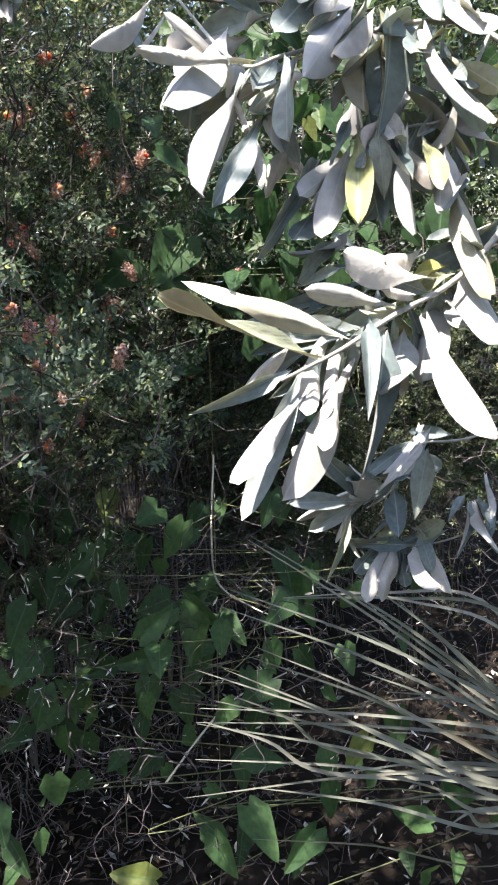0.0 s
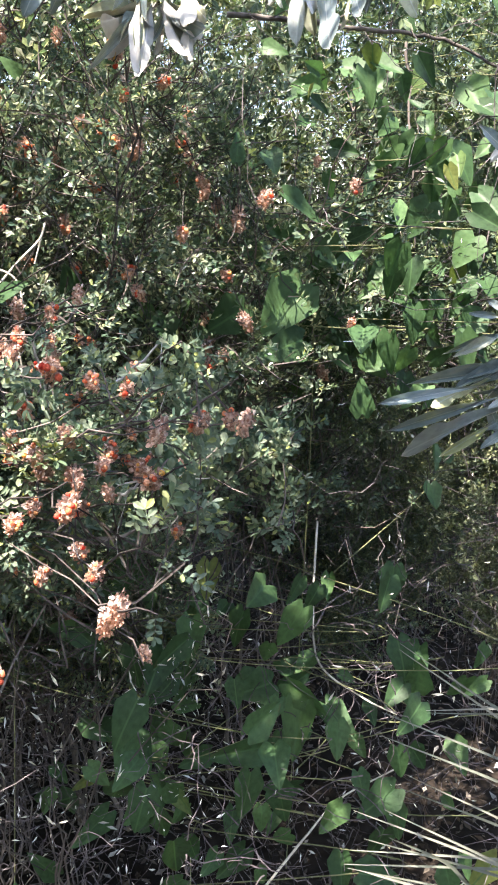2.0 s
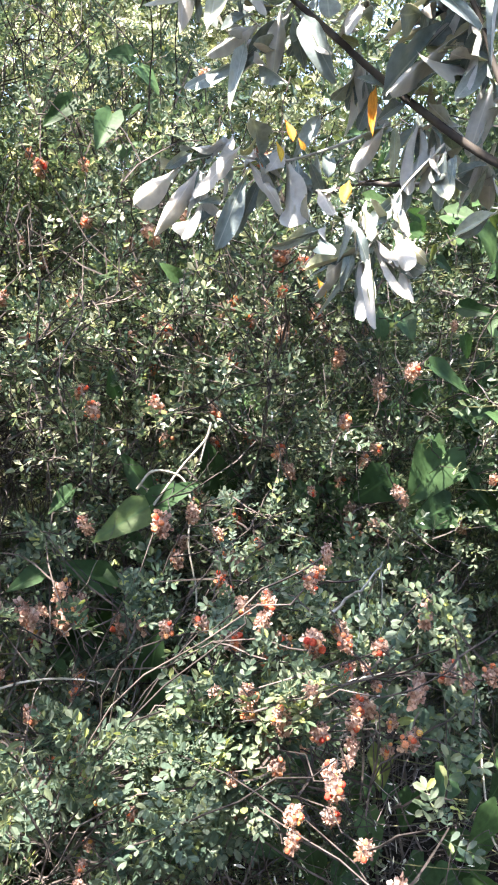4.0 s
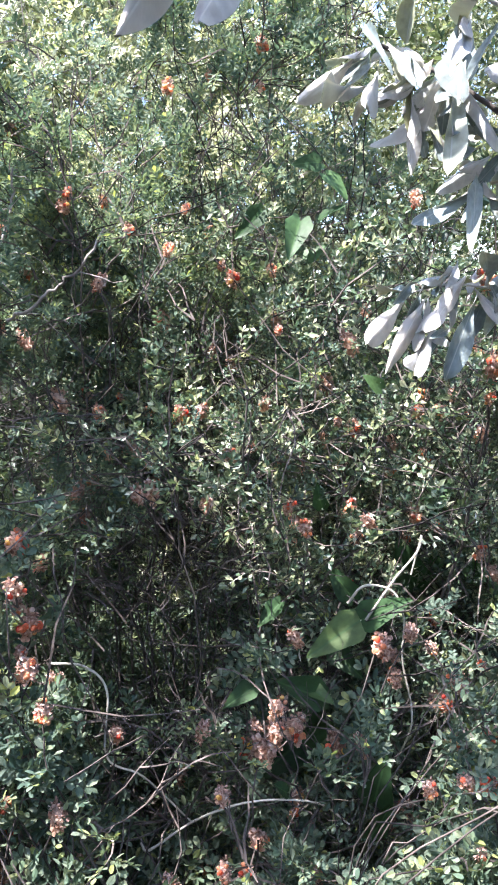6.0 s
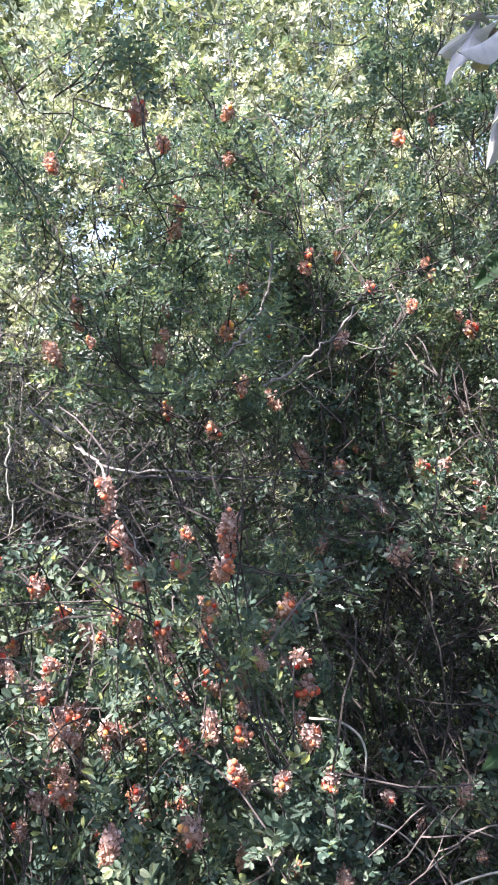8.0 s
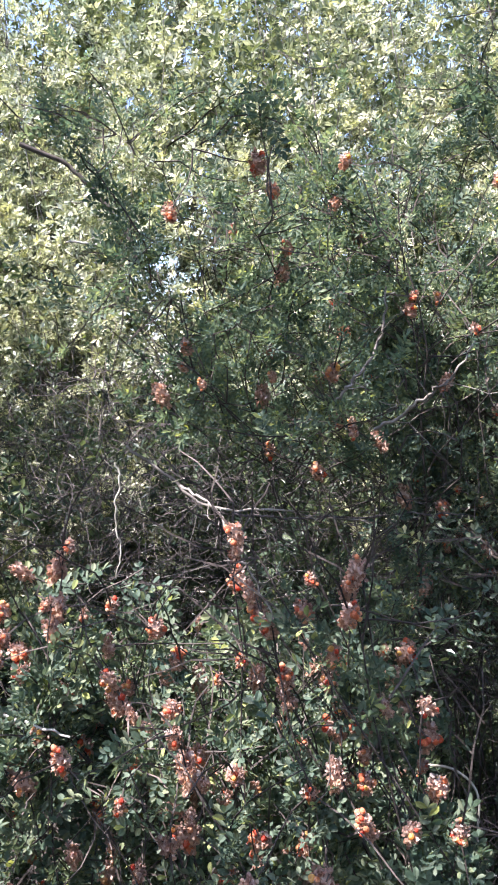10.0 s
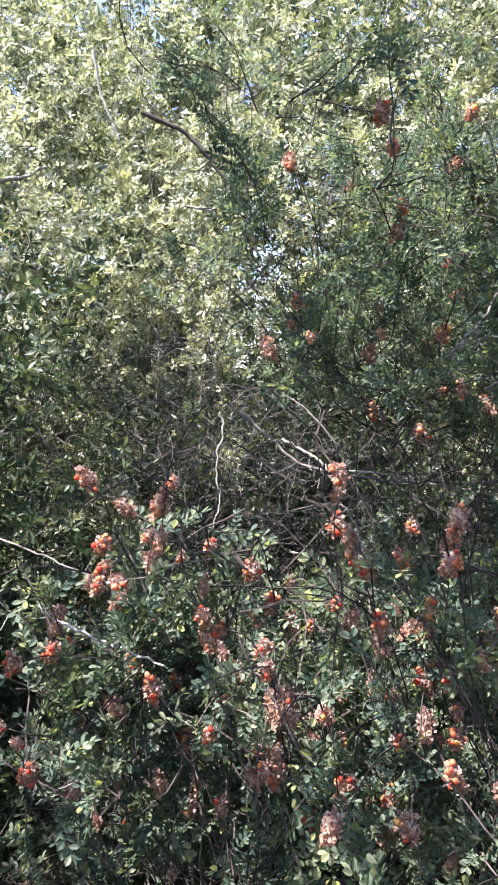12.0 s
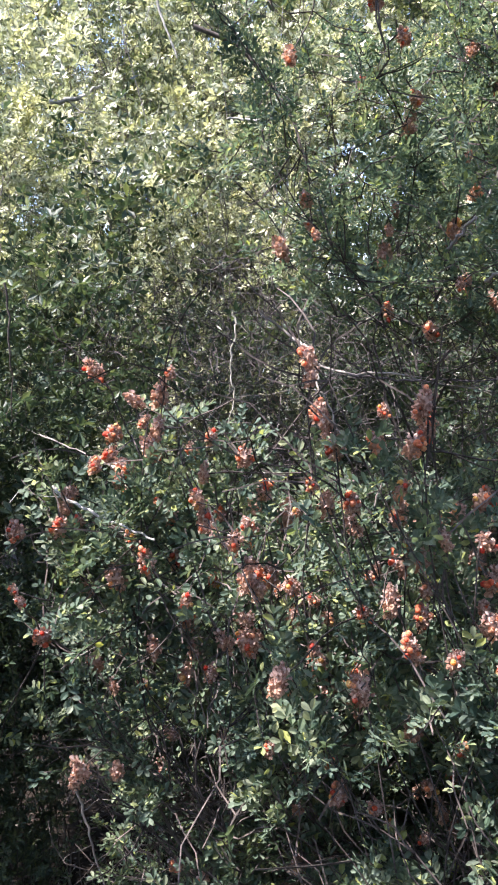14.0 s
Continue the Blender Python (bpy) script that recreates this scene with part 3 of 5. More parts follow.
LEAVES_B = [
    (0.073, 0.518, 0.817, 0.023, 0.489, 0.829, 0.013),
    (0.076, 0.518, 0.82, 0.04, 0.49, 0.864, 0.013),
    (0.112, 0.526, 0.85, 0.076, 0.478, 0.839, 0.012),
    (0.118, 0.526, 0.848, 0.105, 0.499, 0.812, 0.015),
    (0.095, 0.519, 0.823, 0.093, 0.487, 0.8, 0.014),
    (0.105, 0.509, 0.788, 0.058, 0.509, 0.792, 0.01),
    (0.09, 0.509, 0.787, 0.07, 0.494, 0.756, 0.012),
    (0.094, 0.509, 0.787, 0.081, 0.493, 0.755, 0.012),
    (0.107, 0.509, 0.786, 0.107, 0.459, 0.776, 0.018),
    (0.109, 0.511, 0.793, 0.121, 0.494, 0.81, 0.012),
    (0.064, 0.514, 0.806, 0.048, 0.487, 0.775, 0.007),
    (0.065, 0.518, 0.817, 0.074, 0.48, 0.851, 0.019),
    (0.144, 0.516, 0.813, 0.134, 0.484, 0.789, 0.012),
    (0.148, 0.516, 0.813, 0.152, 0.476, 0.786, 0.015),
]
LEAVES_C = [
    (0.077, 0.438, 1.096, 0.074, 0.413, 1.04, 0.029),
    (0.058, 0.439, 1.1, 0.029, 0.408, 1.058, 0.019),
    (0.026, 0.433, 1.077, 0.023, 0.408, 1.037, 0.015),
    (0.093, 0.436, 1.087, 0.104, 0.376, 1.03, 0.019),
    (0.068, 0.468, 1.093, 0.063, 0.438, 1.05, 0.019),
    (0.087, 0.461, 1.067, 0.117, 0.449, 1.023, 0.024),
    (0.014, 0.426, 1.052, -0.012, 0.387, 1.008, 0.011),
    (0.004, 0.431, 1.069, -0.019, 0.371, 1.011, 0.012),
    (0.069, 0.424, 1.042, 0.07, 0.413, 1.01, 0.011),
    (0.082, 0.424, 1.04, 0.077, 0.393, 0.988, 0.015),
    (0.062, 0.443, 1.044, 0.054, 0.39, 0.998, 0.013),
    (0.056, 0.439, 1.033, 0.038, 0.412, 0.99, 0.014),
    (0.027, 0.466, 1.039, 0.012, 0.458, 1.012, 0.01),
]
LEAVES_CC = [
    (0.007, 0.439, 1.077, -0.045, 0.408, 1.079, 0.01),
    (-0.004, 0.456, 1.094, -0.035, 0.408, 1.061, 0.023),
    (0.105, 0.422, 1.013, 0.109, 0.365, 0.97, 0.015),
    (0.101, 0.446, 1.106, 0.126, 0.424, 1.082, 0.017),
    (-0.042, 0.474, 1.115, -0.071, 0.438, 1.079, 0.008),
    (0.107, 0.439, 1.075, 0.132, 0.433, 1.058, 0.013),
    (0.02, 0.471, 1.104, -0.024, 0.462, 1.095, 0.013),
    (0.042, 0.449, 1.111, 0.019, 0.434, 1.088, 0.017),
    (0.108, 0.412, 0.973, 0.113, 0.358, 0.951, 0.019),
    (0.108, 0.432, 0.96, 0.108, 0.406, 0.944, 0.014),
    (0.119, 0.458, 1.057, 0.13, 0.43, 1.021, 0.018),
    (0.042, 0.463, 1.026, 0.014, 0.407, 0.993, 0.01),
    (0.049, 0.452, 0.988, 0.031, 0.424, 0.975, 0.01),
]
LEAVES_D = [
    (-0.394, 0.957, 1.322, -0.436, 0.924, 1.28, 0.019),
    (-0.379, 0.956, 1.316, -0.421, 0.934, 1.253, 0.016),
    (-0.341, 0.961, 1.334, -0.377, 0.924, 1.291, 0.016),
    (-0.372, 0.954, 1.295, -0.392, 0.909, 1.25, 0.011),
    (-0.331, 0.959, 1.318, -0.365, 0.945, 1.243, 0.019),
    (-0.299, 0.962, 1.333, -0.317, 0.939, 1.302, 0.017),
    (-0.295, 0.96, 1.317, -0.29, 0.937, 1.256, 0.026),
    (-0.356, 0.96, 1.338, -0.395, 0.94, 1.328, 0.01),
    (-0.265, 0.958, 1.292, -0.276, 0.94, 1.317, 0.01),
    (-0.307, 0.956, 1.295, -0.327, 0.923, 1.319, 0.012),
]
LEAVES_E = [
    (-0.239, 0.859, 1.234, -0.243, 0.822, 1.18, 0.013),
    (-0.23, 0.86, 1.233, -0.21, 0.832, 1.187, 0.014),
    (-0.249, 0.858, 1.228, -0.282, 0.814, 1.18, 0.008),
    (-0.241, 0.859, 1.234, -0.289, 0.835, 1.212, 0.012),
    (-0.217, 0.862, 1.246, -0.204, 0.834, 1.212, 0.013),
    (-0.254, 0.862, 1.258, -0.261, 0.82, 1.227, 0.01),
    (-0.277, 0.86, 1.25, -0.311, 0.82, 1.235, 0.01),
    (-0.216, 0.866, 1.273, -0.204, 0.861, 1.24, 0.01),
    (-0.275, 0.865, 1.282, -0.264, 0.85, 1.263, 0.012),
    (-0.21, 0.86, 1.227, -0.206, 0.832, 1.187, 0.01),
    (-0.239, 0.864, 1.266, -0.234, 0.846, 1.24, 0.01),
    (-0.251, 0.858, 1.23, -0.261, 0.825, 1.209, 0.009),
]
LEAVES_F = [
    (-0.354, 0.944, 1.503, -0.367, 0.946, 1.462, 0.018),
    (-0.373, 0.943, 1.504, -0.418, 0.929, 1.487, 0.015),
    (-0.379, 0.941, 1.49, -0.382, 0.932, 1.421, 0.011),
    (-0.344, 0.944, 1.502, -0.353, 0.87, 1.418, 0.015),
    (-0.256, 0.945, 1.481, -0.26, 0.93, 1.43, 0.02),
    (-0.24, 0.947, 1.494, -0.197, 0.973, 1.46, 0.017),
    (-0.279, 0.938, 1.438, -0.261, 0.902, 1.382, 0.022),
    (-0.228, 0.941, 1.449, -0.24, 0.874, 1.397, 0.022),
    (-0.298, 0.937, 1.44, -0.309, 0.955, 1.386, 0.018),
    (-0.308, 0.938, 1.448, -0.344, 0.936, 1.46, 0.007),
    (-0.33, 0.933, 1.417, -0.344, 0.872, 1.356, 0.013),
    (-0.319, 0.935, 1.431, -0.365, 0.927, 1.41, 0.013),
    (-0.231, 0.935, 1.405, -0.214, 0.955, 1.336, 0.017),
]
LEAVES_G = [
    (-0.151, 0.921, 1.423, -0.219, 0.874, 1.369, 0.013),
    (-0.149, 0.919, 1.411, -0.214, 0.852, 1.36, 0.014),
    (-0.172, 0.926, 1.463, -0.162, 0.848, 1.405, 0.016),
    (-0.186, 0.906, 1.335, -0.2, 0.896, 1.278, 0.014),
    (-0.215, 0.906, 1.337, -0.245, 0.874, 1.301, 0.013),
    (-0.175, 0.91, 1.353, -0.137, 0.946, 1.326, 0.021),
    (-0.199, 0.93, 1.499, -0.162, 0.947, 1.455, 0.016),
    (-0.419, 0.925, 1.53, -0.476, 0.938, 1.495, 0.014),
    (-0.405, 0.924, 1.519, -0.423, 0.839, 1.452, 0.013),
    (-0.395, 0.926, 1.528, -0.372, 0.908, 1.493, 0.016),
    (-0.294, 0.927, 1.511, -0.269, 0.916, 1.473, 0.016),
    (-0.142, 0.929, 1.48, -0.201, 0.843, 1.42, 0.014),
    (-0.28, 0.928, 1.509, -0.325, 0.899, 1.486, 0.016),
    (-0.174, 0.903, 1.305, -0.172, 0.857, 1.269, 0.018),
]
LEAVES_H = [
    (-0.14, 0.904, 1.445, -0.171, 0.92, 1.392, 0.016),
    (-0.134, 0.899, 1.407, -0.157, 0.886, 1.348, 0.017),
    (-0.128, 0.892, 1.36, -0.146, 0.898, 1.307, 0.019),
    (-0.111, 0.908, 1.461, -0.157, 0.808, 1.387, 0.016),
    (-0.108, 0.896, 1.377, -0.121, 0.887, 1.318, 0.016),
    (-0.135, 0.915, 1.519, -0.151, 0.968, 1.494, 0.016),
    (-0.095, 0.903, 1.427, -0.117, 0.86, 1.362, 0.017),
    (-0.228, 0.913, 1.535, -0.262, 0.818, 1.461, 0.016),
    (-0.19, 0.916, 1.542, -0.171, 0.967, 1.514, 0.017),
    (-0.265, 0.913, 1.543, -0.295, 0.915, 1.506, 0.016),
    (-0.331, 0.909, 1.538, -0.356, 0.83, 1.474, 0.014),
    (-0.169, 0.883, 1.307, -0.175, 0.884, 1.262, 0.014),
    (-0.126, 0.886, 1.313, -0.121, 0.939, 1.269, 0.016),
]
STEM_A = [
    (0.173, 0.421, 1.045),
    (0.122, 0.402, 0.989),
    (0.098, 0.391, 0.969),
    (0.069, 0.381, 0.956),
    (0.042, 0.371, 0.942),
    (0.015, 0.363, 0.931),
]
STEM_B = [
    (0.215, 0.544, 0.87),
    (0.149, 0.539, 0.852),
    (0.113, 0.532, 0.85),
    (0.092, 0.519, 0.823),
    (0.076, 0.516, 0.813),
]
STEM_BB = [
    (0.174, 0.525, 0.798),
    (0.125, 0.515, 0.787),
    (0.09, 0.509, 0.788),
]
STEM_C = [
    (0.173, 0.421, 1.045),
    (0.131, 0.455, 1.088),
    (0.099, 0.45, 1.094),
    (0.063, 0.443, 1.088),
    (0.024, 0.439, 1.079),
    (0.001, 0.439, 1.077),
    (-0.032, 0.475, 1.12),
]
STEM_CC = [
    (0.131, 0.455, 1.088),
    (0.109, 0.444, 1.05),
    (0.087, 0.443, 1.044),
    (0.057, 0.441, 1.038),
]
STEM_D = [
    (-0.202, 0.948, 1.346),
    (-0.263, 0.953, 1.327),
    (-0.305, 0.96, 1.321),
    (-0.357, 0.964, 1.33),
    (-0.395, 0.967, 1.324),
]
STEM_E = [
    (-0.166, 0.895, 1.318),
    (-0.204, 0.878, 1.282),
    (-0.221, 0.863, 1.255),
    (-0.239, 0.859, 1.231),
]
STEM_F = [
    (-0.09, 0.861, 1.272),
    (-0.15, 0.885, 1.315),
    (-0.215, 0.922, 1.38),
    (-0.26, 0.937, 1.427),
    (-0.306, 0.952, 1.473),
    (-0.353, 0.966, 1.515),
    (-0.408, 0.979, 1.553),
]
STEM_G = [
    (-0.09, 0.861, 1.272),
    (-0.122, 0.882, 1.358),
    (-0.141, 0.902, 1.431),
    (-0.18, 0.929, 1.492),
    (-0.248, 0.944, 1.54),
]
FRUIT_LEFT = [
    (-1.2, 0.81, 1.28),
    (-1.19, 0.86, 1.24),
    (-1.12, 0.8, 1.22),
    (-1.21, 0.84, 1.2),
    (-1.12, 0.82, 1.21),
    (-1.11, 0.84, 1.27),
    (-1.1, 0.89, 1.19),
    (-1.04, 0.87, 1.17),
    (-1.19, 0.81, 1.18),
    (-1.14, 0.77, 1.16),
    (-1.1, 0.87, 1.15),
    (-1.14, 0.83, 1.12),
    (-1.08, 0.83, 1.13),
    (-1.09, 0.88, 1.1),
    (-0.98, 0.88, 1.11),
    (-1.23, 0.77, 1.13),
    (-1.21, 0.74, 1.11),
    (-1.21, 0.77, 1.11),
    (-1.14, 0.78, 1.09),
]
FRUIT_LEFT_LOW = [
    (-1.02, 0.84, 1.09),
    (-1.06, 0.83, 1.09),
    (-1.13, 0.84, 1.05),
    (-1.11, 0.77, 1.07),
    (-1.21, 0.77, 1.03),
    (-1.19, 0.8, 1.04),
    (-1.15, 0.76, 1.05),
    (-0.99, 0.83, 1.05),
    (-1.06, 0.82, 1.04),
    (-1.05, 0.86, 0.97),
    (-1.1, 0.82, 0.95),
    (-1.06, 0.8, 0.94),
    (-1.25, 0.73, 0.98),
    (-1.11, 0.83, 0.99),
    (-0.97, 0.88, 1.01),
    (-1, 0.89, 1),
    (-1.04, 0.9, 0.97),
    (-1.03, 0.89, 1.13),
    (-1.05, 0.84, 1.07),
]
FRUIT_MID = [
    (-0.91, 0.81, 1.28),
    (-0.92, 0.83, 1.26),
    (-0.94, 0.87, 1.22),
    (-0.92, 0.85, 1.21),
    (-0.89, 0.81, 1.19),
    (-0.86, 0.86, 1.22),
    (-0.87, 0.86, 1.19),
    (-0.81, 0.85, 1.23),
    (-0.83, 0.9, 1.2),
    (-0.82, 0.84, 1.19),
    (-0.93, 0.83, 1.15),
    (-0.92, 0.84, 1.13),
    (-0.89, 0.84, 1.13),
    (-0.85, 0.87, 1.14),
    (-0.86, 0.88, 1.11),
    (-0.79, 0.93, 1.12),
    (-0.8, 0.85, 1.1),
    (-0.83, 0.87, 1.07),
]
FRUIT_MID_LOW = [
    (-0.83, 0.87, 1.04),
    (-0.87, 0.81, 1.03),
    (-0.89, 0.84, 0.96),
    (-0.85, 0.76, 0.98),
    (-0.85, 0.83, 1.04),
    (-0.93, 0.78, 1.06),
    (-0.99, 0.8, 1.06),
    (-0.97, 0.75, 1.11),
    (-1.01, 0.8, 1.01),
    (-0.76, 0.85, 1.02),
    (-0.77, 0.89, 1.05),
    (-0.76, 0.85, 1.1),
    (-0.82, 0.81, 1),
    (-0.99, 0.79, 0.99),
    (-0.94, 0.83, 0.96),
    (-0.74, 0.83, 0.99),
]
FRUIT_FRONT = [
    (-0.59, 1.05, 0.86),
    (-0.6, 1.05, 0.83),
    (-0.56, 1.03, 0.89),
    (-0.54, 1.01, 0.88),
    (-0.44, 1, 0.97),
    (-0.41, 1.03, 0.97),
    (-0.43, 1.03, 0.92),
    (-0.37, 1, 0.93),
    (-0.38, 0.99, 0.91),
    (-0.37, 1.08, 0.82),
    (-0.5, 1.04, 0.84),
    (-0.47, 1, 0.86),
    (-0.43, 1.01, 0.78),
    (-0.42, 1.06, 0.73),
    (-0.54, 1.05, 0.73),
    (-0.56, 1.04, 0.7),
    (-0.55, 1, 0.78),
    (-0.63, 1, 0.72),
    (-0.66, 1.02, 0.71),
    (-0.6, 0.96, 0.74),
    (-0.47, 1.01, 0.69),
    (-0.46, 0.98, 0.68),
    (-0.56, 1.03, 0.63),
    (-0.51, 0.96, 0.72),
    (-0.5, 1.02, 0.65),
    (-0.63, 1.05, 0.77),
    (-0.64, 1, 0.88),
]
FRUIT_RIGHT = [
    (-0.34, 1.01, 0.94),
    (-0.38, 0.98, 0.91),
    (-0.34, 0.98, 0.88),
    (-0.28, 0.99, 0.91),
    (-0.28, 1.04, 0.8),
    (-0.23, 1, 0.8),
    (-0.28, 1.03, 0.99),
    (-0.34, 0.97, 0.83),
    (-0.25, 0.74, 0.94),
    (-0.25, 0.76, 0.9),
    (-0.27, 0.74, 0.88),
    (-0.28, 0.69, 0.88),
    (-0.29, 0.69, 0.86),
    (-0.33, 0.75, 0.84),
    (-0.32, 0.66, 0.86),
    (-0.32, 0.73, 0.79),
    (-0.29, 0.73, 0.81),
    (-0.27, 0.69, 0.81),
    (-0.23, 0.66, 0.76),
    (-0.25, 0.67, 0.79),
    (-0.3, 0.72, 1),
    (-0.33, 0.74, 0.98),
    (-0.19, 0.72, 0.92),
    (-0.17, 0.73, 0.92),
    (-0.35, 0.77, 0.89),
    (-0.3, 0.75, 0.9),
    (-0.23, 0.73, 0.87),
    (-0.27, 0.76, 0.85),
    (-0.3, 0.71, 0.96),
    (-0.34, 0.65, 0.75),
    (-0.35, 0.76, 0.97),
]
FRUIT_BACK = [
    (-0.93, 1.12, 1.54),
    (-0.88, 1.2, 1.46),
    (-0.88, 1.12, 1.41),
    (-0.98, 1.13, 1.39),
    (-0.98, 1.13, 1.32),
    (-0.91, 1.1, 1.29),
    (-0.75, 1.17, 1.38),
    (-0.71, 1.19, 1.44),
    (-0.66, 1.17, 1.41),
    (-0.78, 1.18, 1.49),
    (-0.98, 1.1, 1.6),
    (-0.92, 1.12, 1.57),
    (-1.08, 1.04, 1.41),
    (-0.83, 1.11, 1.32),
    (-0.82, 1.17, 1.24),
    (-0.67, 1.18, 1.21),
    (-0.72, 1.14, 1.17),
]
FRUIT_BACK_RIGHT = [
    (-0.55, 1.35, 1.63),
    (-0.61, 1.25, 1.39),
    (-0.55, 1.29, 1.38),
    (-0.64, 1.28, 1.28),
    (-0.76, 1.24, 1.17),
    (-0.49, 1.3, 1.22),
    (-0.46, 1.29, 1.16),
    (-0.37, 1.3, 1.11),
    (-0.3, 1.22, 1.15),
    (-0.41, 1.25, 1.14),
    (-0.61, 1.22, 1.04),
    (-0.47, 1.2, 1.07),
    (-0.39, 1.2, 1.06),
]
FRUIT_FAR_RIGHT = [
    (-0.36, 1.34, 1.19),
    (-0.27, 1.28, 1.24),
    (-0.25, 1.33, 1.17),
    (-0.41, 1.24, 1.14),
    (-0.17, 1.28, 1.07),
    (-0.31, 1.21, 1),
    (-0.43, 1.24, 0.94),
    (-0.37, 1.25, 0.9),
    (-0.29, 1.2, 0.84),
    (-0.21, 1.27, 0.87),
]
LEAVES_WITHERED = [
    (-0.299, 0.903, 1.345, -0.292, 0.892, 1.329, 0.008),
    (-0.307, 0.9, 1.327, -0.303, 0.882, 1.312, 0.006),
    (-0.246, 0.898, 1.293, -0.253, 0.883, 1.276, 0.011),
    (-0.22, 0.91, 1.371, -0.231, 0.867, 1.332, 0.008),
    (-0.277, 0.885, 1.212, -0.272, 0.868, 1.199, 0.006),
    (-0.288, 0.902, 1.33, -0.283, 0.9, 1.32, 0.005),
]
VINE_NEAR = [
    (-0.464, 1.075, 0.969, -0.524, 1.043, 0.944, 0.031),
    (-0.462, 1.075, 0.97, -0.411, 1.049, 1.001, 0.035),
    (-0.514, 1.061, 0.885, -0.562, 1.027, 0.922, 0.027),
    (-0.529, 1.062, 0.899, -0.499, 1.047, 0.883, 0.023),
    (-0.59, 1.06, 0.901, -0.624, 1.034, 0.887, 0.027),
    (-0.555, 1.094, 0.988, -0.583, 1.088, 0.961, 0.022),
    (-0.472, 1.117, 0.982, -0.499, 1.116, 1.025, 0.027),
    (-0.552, 0.979, 0.819, -0.565, 0.973, 0.833, 0.024),
    (-0.461, 0.981, 0.807, -0.448, 0.951, 0.865, 0.02),
    (-0.467, 0.975, 0.772, -0.442, 0.964, 0.809, 0.024),
    (-0.55, 1.119, 0.808, -0.505, 1.108, 0.832, 0.041),
    (-0.501, 1.136, 0.914, -0.471, 1.096, 0.892, 0.034),
    (-0.521, 1.141, 0.814, -0.609, 1.108, 0.758, 0.042),
]
VINE_HIGH = [
    (-0.467, 1.271, 1.49, -0.439, 1.259, 1.461, 0.033),
    (-0.474, 1.283, 1.508, -0.508, 1.266, 1.51, 0.029),
    (-0.553, 1.262, 1.454, -0.588, 1.244, 1.422, 0.029),
    (-0.505, 1.272, 1.437, -0.52, 1.228, 1.391, 0.029),
    (-0.479, 1.273, 1.436, -0.447, 1.261, 1.452, 0.028),
    (-0.5, 1.285, 1.389, -0.476, 1.288, 1.409, 0.03),
    (-0.498, 1.111, 1.094, -0.501, 1.092, 1.123, 0.02),
    (-0.392, 1.295, 0.932, -0.409, 1.269, 1.005, 0.056),
    (-0.162, 1.257, 0.951, -0.21, 1.248, 0.918, 0.068),
    (-0.083, 1.265, 0.983, -0.137, 1.24, 0.916, 0.083),
    (-0.081, 1.254, 0.908, -0.135, 1.217, 0.892, 0.061),
    (-0.42, 1.134, 1.224, -0.437, 1.122, 1.242, 0.02),
]
VINE_LOW = [
    (-0.122, 1.055, 0.496, -0.169, 1.043, 0.483, 0.056),
    (-0.099, 1.055, 0.495, -0.044, 1.03, 0.462, 0.048),
    (-0.083, 1.051, 0.479, -0.094, 1.018, 0.401, 0.048),
    (-0.052, 1.048, 0.47, -0.014, 1.003, 0.441, 0.04),
    (-0.13, 1.008, 0.435, -0.205, 0.991, 0.431, 0.039),
    (-0.148, 0.982, 0.417, -0.159, 0.964, 0.352, 0.034),
    (-0.187, 0.957, 0.323, -0.206, 0.93, 0.309, 0.03),
    (-0.237, 0.975, 0.391, -0.265, 0.95, 0.434, 0.03),
    (-0.271, 0.974, 0.385, -0.306, 0.963, 0.351, 0.038),
    (-0.297, 0.801, 0.32, -0.269, 0.778, 0.284, 0.039),
    (-0.022, 0.893, 0.277, 0.018, 0.847, 0.23, 0.051),
    (-0.067, 0.884, 0.244, -0.04, 0.857, 0.192, 0.043),
    (0.063, 0.885, 0.246, 0.017, 0.87, 0.192, 0.043),
]
VINE_SHADE = [
    (-0, 1.384, 0.945, -0.054, 1.35, 0.914, 0.069),
    (0.068, 1.4, 1.004, 0.012, 1.356, 0.965, 0.069),
    (-0.069, 1.389, 0.961, -0.122, 1.343, 0.931, 0.06),
    (0.14, 1.394, 1.175, 0.178, 1.364, 1.119, 0.074),
    (0.164, 1.417, 1.263, 0.191, 1.379, 1.205, 0.066),
    (0.108, 1.372, 1.095, 0.075, 1.357, 1.039, 0.066),
    (0.175, 1.359, 1.048, 0.14, 1.34, 1, 0.066),
    (0.184, 1.329, 0.936, 0.133, 1.314, 0.904, 0.058),
    (-0.142, 1.148, 0.448, -0.181, 1.106, 0.438, 0.056),
    (-0.103, 1.152, 0.463, -0.057, 1.13, 0.451, 0.048),
    (0.06, 1.316, 0.887, 0.009, 1.292, 0.857, 0.058),
    (0.005, 1.641, 1.322, 0.076, 1.595, 1.298, 0.058),
]
TENDRIL_A = [
    (-0.714, 0.967, 0.77),
    (-0.705, 0.967, 0.762),
    (-0.658, 0.976, 0.788),
    (-0.608, 0.984, 0.803),
    (-0.56, 0.989, 0.805),
    (-0.519, 1.002, 0.791),
    (-0.491, 1.011, 0.761),
]
TENDRIL_B = [
    (-0.805, 1.004, 0.962),
    (-0.768, 1.008, 0.955),
    (-0.745, 1.006, 0.926),
    (-0.751, 0.995, 0.855),
    (-0.712, 0.996, 0.83),
    (-0.663, 0.994, 0.777),
]
